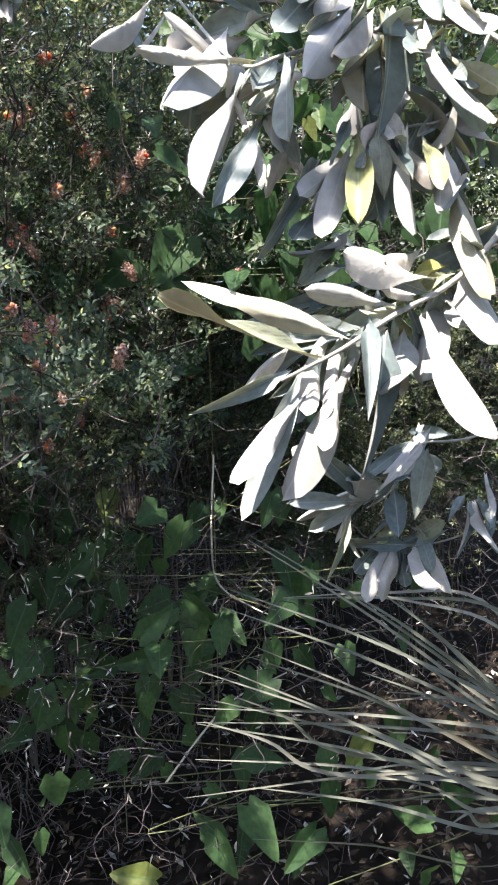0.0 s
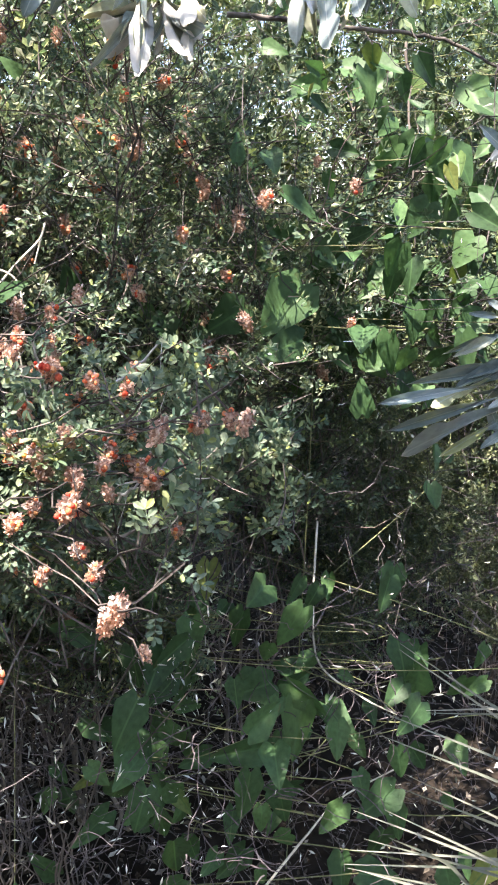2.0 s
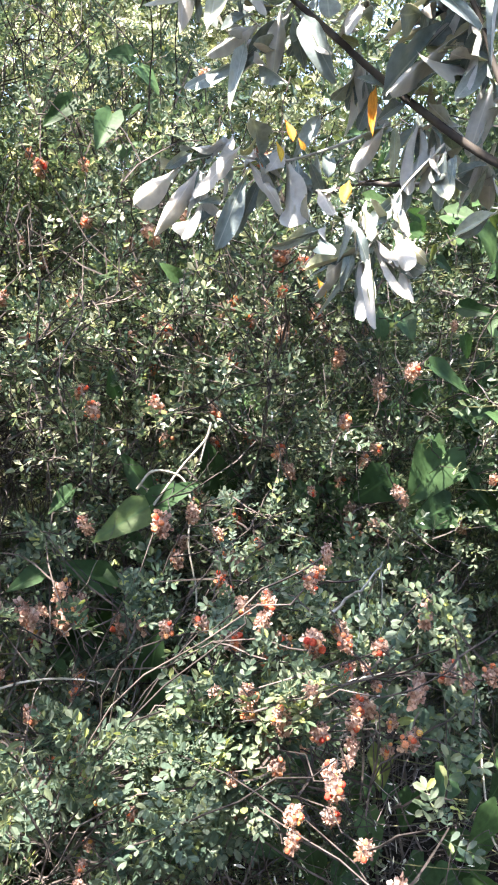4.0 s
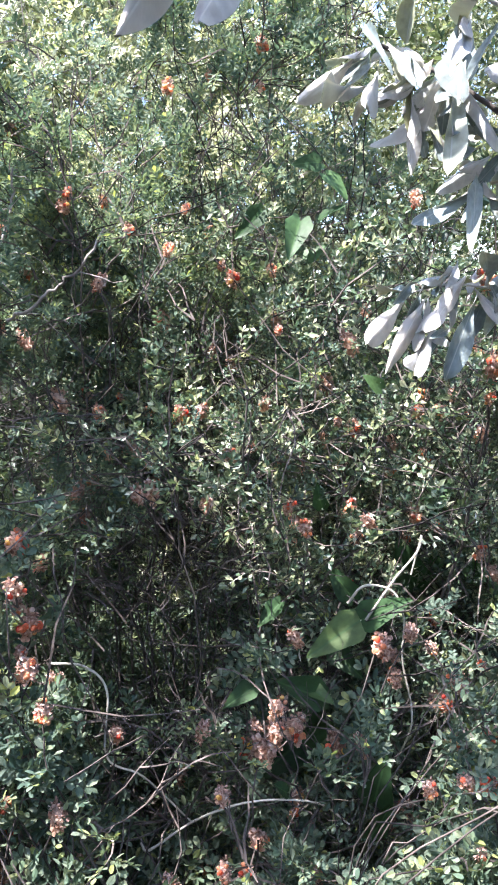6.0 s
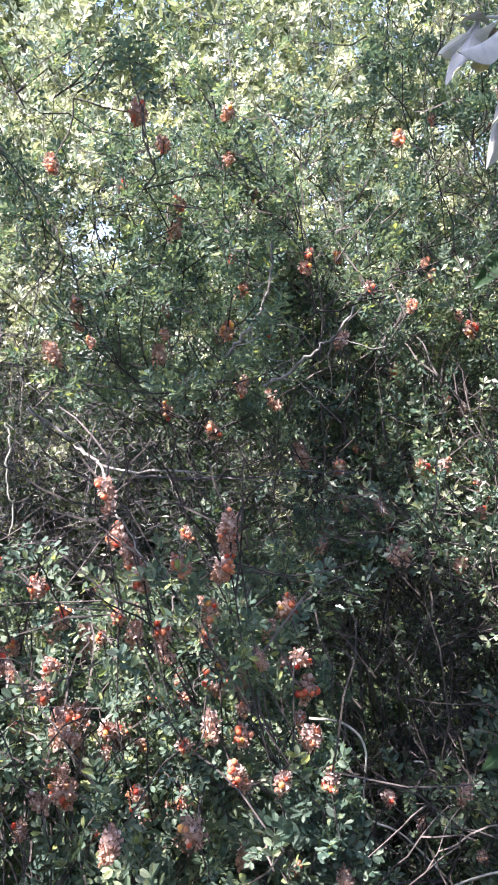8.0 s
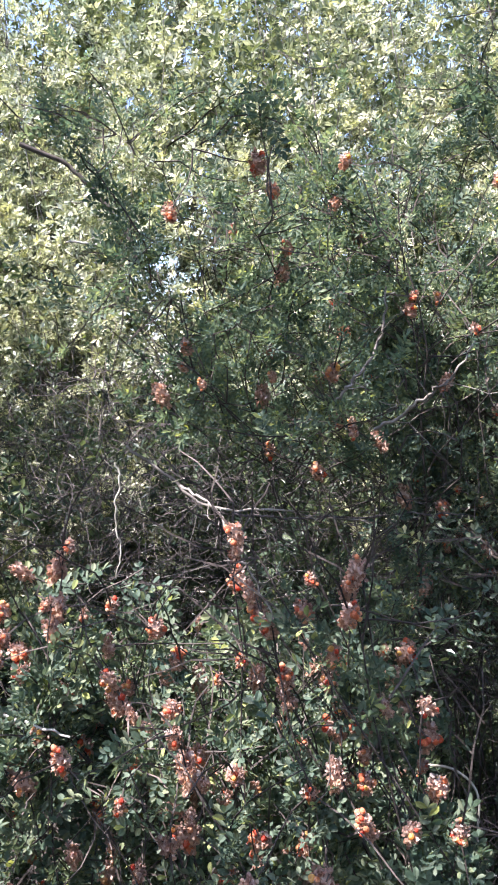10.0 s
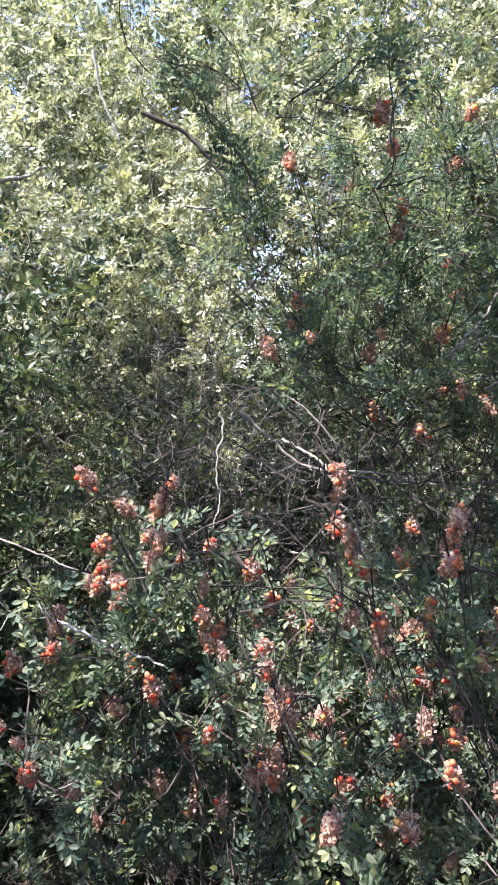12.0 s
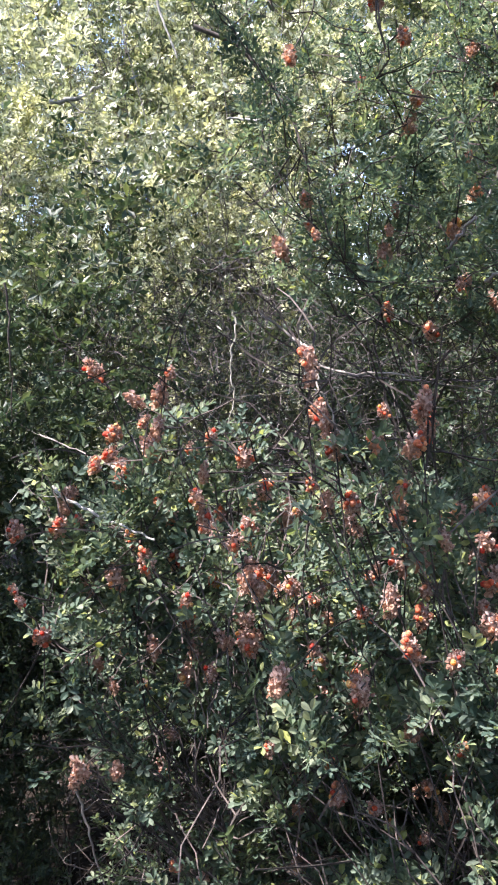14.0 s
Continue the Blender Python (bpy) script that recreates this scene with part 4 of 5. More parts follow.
TENDRIL_C = [
    (-0.476, 1.076, 0.99),
    (-0.455, 1.072, 1.011),
    (-0.424, 1.074, 1.001),
    (-0.415, 1.07, 0.969),
    (-0.42, 1.063, 0.926),
    (-0.415, 1.054, 0.856),
    (-0.445, 1.052, 0.797),
]
TENDRIL_D = [
    (-0.457, 1.066, 0.973),
    (-0.423, 1.076, 1.014),
    (-0.395, 1.083, 1.043),
    (-0.389, 1.086, 1.06),
    (-0.403, 1.088, 1.016),
]
TENDRIL_E = [
    (-0.303, 0.977, 0.784),
    (-0.262, 0.979, 0.792),
    (-0.21, 1, 0.792),
]
TENDRIL_F = [
    (-0.132, 0.943, 0.281),
    (-0.078, 0.963, 0.344),
    (-0.036, 0.994, 0.371),
    (0.038, 1.033, 0.385),
]
TENDRIL_G = [
    (-0.056, 1.204, 0.661),
    (-0.063, 1.146, 0.559),
    (-0.056, 1.108, 0.494),
    (-0.006, 1.055, 0.477),
    (0.031, 1.007, 0.483),
]
BLADES = [
    (-0.006, 0.841, 0.664, 0.268, 0.817, 0.456),
    (-0.034, 0.764, 0.645, 0.249, 0.758, 0.506),
    (-0.017, 0.764, 0.568, 0.252, 0.76, 0.436),
    (-0.063, 0.716, 0.581, 0.236, 0.709, 0.44),
    (-0.065, 0.72, 0.518, 0.242, 0.725, 0.424),
    (-0.029, 0.727, 0.544, 0.078, 0.737, 0.467),
    (-0.072, 0.745, 0.459, 0.253, 0.76, 0.398),
    (-0.011, 0.685, 0.468, 0.234, 0.697, 0.393),
    (0.082, 0.774, 0.412, 0.266, 0.8, 0.394),
]
BLADES_MORE = [
    (-0.048, 0.743, 0.529, 0.248, 0.744, 0.416),
    (0.099, 0.798, 0.577, 0.262, 0.797, 0.459),
    (0.067, 0.846, 0.602, 0.278, 0.859, 0.536),
    (0.129, 0.723, 0.414, 0.25, 0.748, 0.392),
    (0.175, 0.673, 0.422, 0.235, 0.703, 0.417),
    (0.029, 0.852, 0.587, 0.282, 0.873, 0.55),
    (0.111, 0.803, 0.519, 0.267, 0.81, 0.428),
    (0.143, 0.841, 0.469, 0.283, 0.859, 0.42),
]
LEAVES_I = [
    (-0.121, 0.81, 1.251, -0.124, 0.788, 1.193, 0.014),
    (-0.104, 0.808, 1.248, -0.103, 0.755, 1.179, 0.015),
    (-0.111, 0.809, 1.252, -0.116, 0.779, 1.206, 0.017),
    (-0.083, 0.806, 1.244, -0.08, 0.769, 1.205, 0.011),
    (-0.049, 0.806, 1.248, -0.041, 0.763, 1.211, 0.015),
    (-0.098, 0.81, 1.256, -0.091, 0.774, 1.218, 0.015),
    (-0.072, 0.81, 1.26, -0.064, 0.777, 1.226, 0.015),
    (-0.141, 0.812, 1.255, -0.137, 0.786, 1.219, 0.013),
    (-0.243, 0.807, 1.221, -0.238, 0.784, 1.174, 0.012),
]
LEAVES_J = [
    (-0.515, 0.695, 1.555, -0.559, 0.651, 1.463, 0.018),
    (-0.552, 0.685, 1.563, -0.571, 0.649, 1.514, 0.015),
    (-0.54, 0.688, 1.555, -0.564, 0.638, 1.523, 0.013),
    (-0.489, 0.699, 1.525, -0.512, 0.659, 1.485, 0.02),
    (-0.543, 0.687, 1.559, -0.573, 0.66, 1.544, 0.013),
    (-0.505, 0.699, 1.557, -0.552, 0.633, 1.484, 0.013),
    (-0.486, 0.704, 1.551, -0.503, 0.687, 1.509, 0.017),
    (-0.53, 0.693, 1.57, -0.539, 0.678, 1.53, 0.015),
]
STEM_I = [
    (-0.09, 0.861, 1.272),
    (-0.03, 0.809, 1.265),
    (-0.077, 0.81, 1.258),
    (-0.124, 0.81, 1.253),
    (-0.149, 0.813, 1.257),
]
STEM_J = [
    (-0.141, 0.902, 1.431),
    (-0.464, 0.734, 1.57),
    (-0.505, 0.699, 1.56),
    (-0.543, 0.688, 1.562),
    (-0.562, 0.683, 1.566),
]
LEAVES_K = [
    (0.137, 1.057, 0.946, 0.085, 1.033, 0.936, 0.016),
    (0.144, 1.054, 0.933, 0.071, 1.045, 0.901, 0.017),
    (0.131, 1.046, 0.901, 0.013, 1.018, 0.89, 0.02),
    (0.138, 1.04, 0.882, 0.012, 1.001, 0.858, 0.02),
    (0.144, 1.035, 0.863, 0.071, 1.005, 0.844, 0.018),
    (0.138, 1.03, 0.844, 0.102, 1.016, 0.828, 0.016),
    (0.125, 1.044, 0.895, 0.057, 1.031, 0.867, 0.016),
    (0.151, 1.06, 0.958, 0.112, 1.049, 0.979, 0.016),
    (0.17, 1.051, 0.927, 0.109, 1.023, 0.919, 0.017),
    (0.164, 1.039, 0.883, 0.104, 1.034, 0.867, 0.017),
    (0.177, 1.042, 0.896, 0.17, 1.024, 0.839, 0.017),
]
STEM_K = [
    (0.314, 1.06, 0.986),
    (0.216, 1.054, 0.947),
    (0.151, 1.047, 0.908),
    (0.112, 1.038, 0.869),
]
HOLLOWS = [
    (-1.33, 1.19, 1.33),
    (-1.26, 1.21, 1.29),
    (-1.16, 1.19, 1.25),
    (-1.09, 1.22, 1.22),
    (-1, 1.19, 1.2),
    (-0.94, 1.16, 1.18),
    (-1.39, 1.19, 1.33),
    (-1.32, 1.22, 1.3),
    (-1.25, 1.26, 1.26),
    (-1.11, 1.21, 1.23),
    (-1.02, 1.19, 1.2),
    (-1.13, 1.22, 1.24),
    (-0.97, 1.16, 1.19),
    (-0.74, 1.15, 0.98),
    (-0.7, 1.17, 1.03),
    (-0.68, 1.12, 1.02),
    (-0.74, 1.1, 0.98),
    (-0.3, 0.92, 0.57),
    (-0.23, 0.93, 0.6),
    (-0.36, 0.92, 0.54),
    (-0.24, 0.95, 0.66),
    (-1.41, 1.06, 1.28),
    (-1.48, 1.02, 1.24),
]
BOUGH_A = [
    (-0.191, 1.443, 1.358),
    (-0.075, 1.436, 1.35),
    (0.041, 1.426, 1.334),
    (0.123, 1.419, 1.323),
    (0.223, 1.402, 1.277),
]
BOUGH_B = [
    (-0.016, 1.598, 1.192),
    (0.061, 1.587, 1.165),
    (0.196, 1.575, 1.144),
]
BOUGH_C = [
    (0.108, 1.637, 1.362),
    (0.114, 1.612, 1.269),
    (0.119, 1.579, 1.148),
    (0.124, 1.541, 1.008),
]
BOUGH_D = [
    (-1.483, 1.425, 1.882),
    (-1.41, 1.457, 1.835),
    (-1.365, 1.473, 1.77),
    (-1.329, 1.485, 1.706),
    (-1.294, 1.491, 1.59),
]
BOUGH_E = [
    (-1.698, 1.246, 1.765),
    (-1.645, 1.274, 1.767),
    (-1.609, 1.293, 1.781),
]
BOUGH_F = [
    (-1.218, 1.181, 1.34),
    (-1.168, 1.194, 1.292),
    (-1.096, 1.162, 1.247),
    (-0.989, 1.146, 1.236),
    (-0.863, 1.189, 1.203),
]
BOUGH_G = [
    (-1.067, 1.032, 1.296),
    (-1.018, 0.993, 1.281),
    (-0.962, 0.905, 1.275),
    (-0.93, 0.859, 1.251),
    (-0.91, 0.85, 1.212),
    (-0.889, 0.859, 1.146),
]
BOUGH_H = [
    (-1.319, 1.374, 1.671),
    (-1.371, 1.348, 1.679),
]

BOUGH_I = [(-0.861, 1.040, 1.378), (-0.842, 1.040, 1.396), (-0.817, 1.040, 1.418), (-0.797, 1.040, 1.453), (-0.788, 1.040, 1.498)]
BOUGH_J = [(-0.822, 1.050, 1.341), (-0.783, 1.050, 1.356), (-0.753, 1.050, 1.378), (-0.728, 1.050, 1.391), (-0.699, 1.050, 1.427)]
BOUGH_K = [(-1.037, 1.120, 1.240), (-0.958, 1.120, 1.229), (-0.889, 1.120, 1.227), (-0.801, 1.120, 1.226), (-0.732, 1.120, 1.219)]
BOUGH_L = [(-1.634, 1.500, 2.054), (-1.623, 1.500, 1.964), (-1.590, 1.500, 1.868)]
BOUGH_M = [(-1.852, 1.400, 1.563), (-1.818, 1.400, 1.531), (-1.771, 1.400, 1.492)]
BOUGH_N = [(-1.443, 0.920, 1.187), (-1.368, 0.920, 1.166), (-1.292, 0.920, 1.142)]
BOUGH_O = [(-1.257, 0.800, 1.054), (-1.246, 0.800, 0.994), (-1.238, 0.800, 0.952)]
BOUGH_P = [(-1.310, 0.800, 0.901), (-1.256, 0.800, 0.933), (-1.204, 0.800, 0.970)]
BOUGH_Q = [(-1.249, 0.770, 1.149), (-1.219, 0.770, 1.131), (-1.155, 0.770, 1.114), (-1.095, 0.770, 1.096)]
BOUGH_R = [(-1.135, 1.000, 1.336), (-1.132, 1.000, 1.311), (-1.147, 1.000, 1.272), (-1.145, 1.000, 1.229), (-1.158, 1.000, 1.190)]
BOUGH_S = [(-1.519, 0.950, 1.414), (-1.522, 0.950, 1.330), (-1.540, 0.950, 1.210)]
BOUGH_T = [(-1.059, 1.000, 0.684), (-1.022, 1.000, 0.718), (-0.978, 1.000, 0.753)]
BOUGH_U = [(-1.097, 0.900, 0.662), (-1.054, 0.900, 0.751), (-1.002, 0.900, 0.836)]
BOUGH_V = [(-1.372, 0.850, 0.690), (-1.354, 0.850, 0.627), (-1.336, 0.850, 0.556)]
BOUGH_W = [(-0.286, 0.900, 0.802), (-0.248, 0.900, 0.811), (-0.193, 0.900, 0.819)]
BOUGH_X = [(-0.314, 0.950, 0.730), (-0.266, 0.950, 0.747), (-0.221, 0.950, 0.780)]
BOUGH_Y = [(-0.275, 0.850, 0.925), (-0.250, 0.850, 0.946), (-0.231, 0.850, 0.969)]
BOUGH_Z = [(-0.277, 0.850, 0.811), (-0.257, 0.850, 0.829), (-0.226, 0.850, 0.852)]
BOUGH_AA = [(-0.383, 0.980, 0.944), (-0.372, 0.980, 0.894), (-0.366, 0.980, 0.851), (-0.362, 0.980, 0.813)]

# how high the leaves of the two sunlit front shrubs stand, along x
FRONT_CROWN = ([-1.5, -1.38, -1.3, -1.24, -1.1, -1.03, -0.98, -0.93, -0.86, -0.78, -0.72, -0.67, -0.6], [0.85, 0.95, 1.03, 1.24, 1.26, 1.16, 1.07, 1.16, 1.2, 1.17, 1.11, 0.98, 0.82])
shrub("low shrub with pinnate grey-green leaves and orange-red fruits", (-0.42, 0.98), 0.84, 0.32, 11, 11, SHRUB_GREEN, FRUIT_FRONT, dry_heads=42, bare=0.68, low=0.66, size=0.032, gap=0.0095)
shrub("shrub with sunlit fruiting tips and feathery leaves over dark soil", (-0.46, 0.84), 0.96, 0.13, 5, 12, SHRUB_GREEN, FRUIT_RIGHT, dry_heads=10, bare=0.66, fork=2, branch_len=0.15, head=0.75, low=0.56, gap=0.007, size=0.025, droop=True)
shrub("low shaded shrub of soft feathery leaves over dark soil", (-0.42, 1.22), 0.6, 0.24, 7, 20, SHRUB_SOFT, (), dry_heads=4, bare=0.4, soft=True, fork=3, branch_len=0.22, low=0.42, gap=0.008, size=0.036, clump=(9.0, -0.15))
shrub("sunlit shrub with upright stems of orange fruits", (-0.82, 0.92), 0.86, 0.2, 8, 13, SHRUB_GREEN, FRUIT_MID + FRUIT_MID_LOW, dry_heads=55, crown=FRONT_CROWN, gap=0.0085, size=0.03, clump=(11.0, -0.04))
shrub("bushy shrub with many orange fruits and dry flower heads", (-1.12, 0.98), 0.98, 0.28, 9, 14, SHRUB_GREEN, FRUIT_LEFT + FRUIT_LEFT_LOW, dry_heads=75, crown=FRONT_CROWN, gap=0.0085, size=0.03, clump=(11.0, -0.04))
shrub("taller shaded shrub with red fruits among soft feathery leaves", (-0.86, 1.26), 1.68, 0.26, 7, 15, SHRUB_SOFT, FRUIT_BACK, dry_heads=26, soft=True, fork=3, size=0.034, gap=0.0105, low=1.06, clump=(9.0, -0.2))
shrub("shaded feathery shrub with faded fruits over a dark hollow", (-0.77, 1.3), 1.62, 0.17, 6, 18, SHRUB_SOFT, (), dry_heads=8, soft=True, fork=2, size=0.034, gap=0.012, low=1.1, clump=(8.0, 0.02))
shrub("low feathery shrub under the fruiting shrubs, leaves darkened for shade", (-0.88, 1.12), 0.95, 0.24, 7, 28, SHRUB_SHADED, (), dry_heads=6, bare=0.4, soft=True, fork=3, branch_len=0.22, size=0.036, gap=0.0085, low=0.5, clump=(9.0, -0.12))
shrub("low feathery shrub behind vine leaves, leaves darkened for shade", (-0.58, 1.17), 0.74, 0.2, 6, 29, SHRUB_SHADED, (), dry_heads=5, bare=0.4, soft=True, fork=3, branch_len=0.2, size=0.034, gap=0.0085, low=0.42, clump=(9.0, -0.12))
shrub("tall feathery grey-green shrub in light shade", (-0.56, 1.52), 1.98, 0.24, 7, 26, SHRUB_SOFT, (), dry_heads=6, soft=True, fork=2, size=0.036, gap=0.0125, low=1.3, clump=(8.0, 0.0))
shrub("low glossy shrub, sunflecks put into its leaf colour, beside the dark hollow", (-0.66, 1.17), 1.2, 0.13, 6, 27, SHRUB_FLECKED, (), dry_heads=6, near=False, fork=3, branch_len=0.2, size=0.028, gap=0.0115, low=1.03, clump=(10.0, 0.0))
shrub("shaded shrub with reddish fruits behind the hanging silver leaves", (-0.42, 1.42), 1.35, 0.38, 8, 16, SHRUB_FLECKED, FRUIT_BACK_RIGHT, dry_heads=24, near=False, fork=3, size=0.03, gap=0.013, clump=(10.0, -0.05))
shrub("shrub of small glossy leaves inside the thicket, sunflecks put into their colour", (-0.58, 1.36), 1.36, 0.2, 8, 19, SHRUB_FLECKED, (), dry_heads=16, near=False, fork=3, size=0.03, gap=0.0115, low=0.98, clump=(10.0, 0.0))
shrub("shrub with faded pink flower heads, leaves darkened for shade", (-0.15, 1.55), 1.3, 0.4, 8, 17, SHRUB_SHADED, FRUIT_FAR_RIGHT, dry_heads=26, near=False, fork=2, size=0.032, gap=0.0145, low=0.6)

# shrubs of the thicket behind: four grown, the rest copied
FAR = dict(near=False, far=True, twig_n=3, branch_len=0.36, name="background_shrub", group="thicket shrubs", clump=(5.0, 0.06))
ROWS = [shrub("tall dense small-leaved shrub, full sun put into its pale leaf colour", (-1.75, 1.75), 2.45, 0.62, 12, 21, SHRUB_SUNLIT, fork=3, size=0.027, gap=0.0125, **FAR),
        shrub("tall dense small-leaved shrub, leaves coloured pale as if sunlit", (-0.9, 2.05), 2.4, 0.62, 12, 22, SHRUB_SUNLIT, fork=3, size=0.027, gap=0.0125, **FAR),
        shrub("small-leaved shrub with shade put into its dark leaf colour", (0.25, 2.1), 1.8, 0.52, 9, 23, SHRUB_SHADED, fork=3, size=0.04, gap=0.026, **{**FAR, "clump": (7.0, -0.2)}),
        shrub("tall shrub far back in the thicket, leaves darkened as in shade", (-1.6, 4.1), 2.5, 0.66, 12, 24, SHRUB_BACK_SHADED, fork=3, size=0.044, gap=0.03, **FAR)]
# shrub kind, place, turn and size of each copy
# ring of unseen shrubs, added behind the viewpoint to hold back sky light
UNSEEN_SKY_BLOCKERS = [(2, -3.4, -1.3, 40, 1.5), (2, -2.5, -1.9, 40, 1.5), (2, -1.6, -2.2, 200, 1.55), (2, -0.7, -2.3, 100, 1.5), (2, 0.3, -2.2, 10, 1.6), (2, 1.2, -1.9, 300, 1.5), (2, 2.0, -1.3, 120, 1.5), (2, 2.5, -0.3, 70, 1.5), (2, 2.4, 0.9, 250, 1.4), (2, -4.0, -0.3, 330, 1.5)]
# copies with shade in their leaf colour, to darken hollows and hide sunlit ground
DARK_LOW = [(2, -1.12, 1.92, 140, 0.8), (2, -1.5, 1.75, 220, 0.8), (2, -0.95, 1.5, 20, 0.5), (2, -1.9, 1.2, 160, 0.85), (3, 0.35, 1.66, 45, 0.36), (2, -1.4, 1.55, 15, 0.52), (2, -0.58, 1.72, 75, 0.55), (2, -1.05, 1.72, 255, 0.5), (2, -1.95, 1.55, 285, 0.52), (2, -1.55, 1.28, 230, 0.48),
    # the ones at (-1.95, 0.3) and (-2.05, 0.72) are added as shade casters
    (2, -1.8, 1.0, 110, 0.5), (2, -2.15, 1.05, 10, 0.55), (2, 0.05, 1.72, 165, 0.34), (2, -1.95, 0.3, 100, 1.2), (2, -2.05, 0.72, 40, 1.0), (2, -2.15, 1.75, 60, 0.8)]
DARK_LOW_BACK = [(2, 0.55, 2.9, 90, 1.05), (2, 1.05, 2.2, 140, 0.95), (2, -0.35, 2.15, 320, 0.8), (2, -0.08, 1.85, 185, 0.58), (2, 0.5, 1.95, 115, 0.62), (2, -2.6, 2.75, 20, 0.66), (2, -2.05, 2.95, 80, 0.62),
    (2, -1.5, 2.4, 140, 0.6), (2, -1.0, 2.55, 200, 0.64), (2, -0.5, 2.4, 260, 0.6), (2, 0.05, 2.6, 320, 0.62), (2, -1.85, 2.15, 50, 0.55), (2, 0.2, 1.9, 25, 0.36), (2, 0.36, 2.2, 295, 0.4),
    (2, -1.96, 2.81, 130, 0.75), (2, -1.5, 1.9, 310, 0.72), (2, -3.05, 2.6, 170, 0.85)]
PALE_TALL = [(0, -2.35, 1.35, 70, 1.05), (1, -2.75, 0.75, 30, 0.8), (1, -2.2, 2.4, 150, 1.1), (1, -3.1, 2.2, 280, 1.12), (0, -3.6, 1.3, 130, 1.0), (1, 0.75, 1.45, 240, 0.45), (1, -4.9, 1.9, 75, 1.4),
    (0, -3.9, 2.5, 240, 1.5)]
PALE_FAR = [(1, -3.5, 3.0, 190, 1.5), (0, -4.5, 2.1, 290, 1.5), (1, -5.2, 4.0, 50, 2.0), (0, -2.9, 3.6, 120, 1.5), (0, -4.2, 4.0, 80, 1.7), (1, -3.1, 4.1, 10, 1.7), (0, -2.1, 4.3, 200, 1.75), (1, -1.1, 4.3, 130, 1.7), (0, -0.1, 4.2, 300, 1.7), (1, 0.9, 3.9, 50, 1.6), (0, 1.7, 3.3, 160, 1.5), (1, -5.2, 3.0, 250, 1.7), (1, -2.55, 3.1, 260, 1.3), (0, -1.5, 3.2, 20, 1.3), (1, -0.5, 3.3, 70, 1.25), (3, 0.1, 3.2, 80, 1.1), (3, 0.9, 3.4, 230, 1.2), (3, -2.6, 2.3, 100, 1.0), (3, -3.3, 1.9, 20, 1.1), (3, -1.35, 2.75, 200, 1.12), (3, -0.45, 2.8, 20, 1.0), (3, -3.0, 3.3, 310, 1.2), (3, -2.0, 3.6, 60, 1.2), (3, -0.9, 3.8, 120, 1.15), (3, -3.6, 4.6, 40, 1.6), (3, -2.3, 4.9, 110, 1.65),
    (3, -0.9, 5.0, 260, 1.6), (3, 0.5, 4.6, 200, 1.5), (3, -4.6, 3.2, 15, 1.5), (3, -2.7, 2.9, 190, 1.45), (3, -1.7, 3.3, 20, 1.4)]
for k, x, y, turn, grow_by in UNSEEN_SKY_BLOCKERS + DARK_LOW + DARK_LOW_BACK + PALE_TALL + PALE_FAR:
    c = copy_thing(ROWS[k], pose(x, y, ground_height(x, y) - 0.02, 0, 0, turn))
    c.scale = (grow_by,) * 3


# ---- dead brush and litter ----
def brush(label, centre, extent, n, seed, length=0.22, thin=0.00065):
    rng = np.random.default_rng(seed)
    lines = []
    for _ in range(n):
        p = np.asarray(centre) + rng.uniform(-1, 1, 3) * np.asarray(extent)
        lines.append((wander(rng, p, rng.normal(0, 1, 3) * np.array([1, 0.6, 0.7]), length * rng.uniform(0.4, 1.5), 10, 0.36), thin * rng.uniform(0.6, 1.9), thin * 0.4))
    tagged(new("dead_brush", mesh_of("dead_brush", *tubes(lines, 3), DEAD)), label, "brushwood", kind="stuff")


brush("tangle of dead grey twigs inside the thicket", (-1.05, 1.38, 1.12), (0.42, 0.16, 0.22), 1100, 31, 0.2, 0.0005)
brush("dark tangle of dead twigs under tall shrubs", (-1.58, 1.45, 1.3), (0.3, 0.2, 0.18), 420, 37, 0.2, 0.0006)
brush("small tangle of dead twigs among shaded leaves", (-0.62, 1.16, 0.9), (0.16, 0.09, 0.16), 110, 35, 0.14, 0.0006)
brush("dry tangled twigs low over the soil", (-0.15, 1.2, 0.3), (0.6, 0.34, 0.3), 600, 32, 0.17, 0.0006)
brush("dry tangled twigs under the fruiting shrubs", (-1.0, 1.25, 0.5), (0.6, 0.25, 0.4), 900, 33)
brush("fine pale curled twigs over the dark soil", (-0.26, 1.0, 0.36), (0.3, 0.22, 0.26), 420, 36, 0.13, 0.0006)
brush("thin dead stems in the shade", (0.1, 1.5, 0.9), (0.5, 0.3, 0.5), 350, 34, 0.4)


def glint_bits(label, centre, extent, n, seed):
    """Pale bits of dry grass and leaf among the twigs, standing in for sun glints."""
    rng = np.random.default_rng(seed)
    P = np.asarray(centre) + rng.uniform(-1, 1, (n, 3)) * np.asarray(extent)
    T = np.array([(0, 0, 0), (0.4, 0.1, 0.06), (1, 0, 0.0), (0.4, -0.1, 0.08)])
    TF = np.array([(0, 1, 2), (0, 2, 3)])
    M = frames(rng.normal(0, 1, (n, 3)), rng.normal(0, 1, (n, 3))) * (0.003 + 0.015 * rng.uniform(0, 1, n) ** 2.5)[:, None, None]
    tagged(new("dry_scraps", mesh_of("dry_scraps", *scatter(T, TF, M, P), GLINT_PALE)), label, "litter", kind="stuff")


glint_bits("pale dry grass bits standing in for sun glints in the twigs over the soil", (-0.2, 1.1, 0.42), (0.45, 0.25, 0.3), 900, 43)
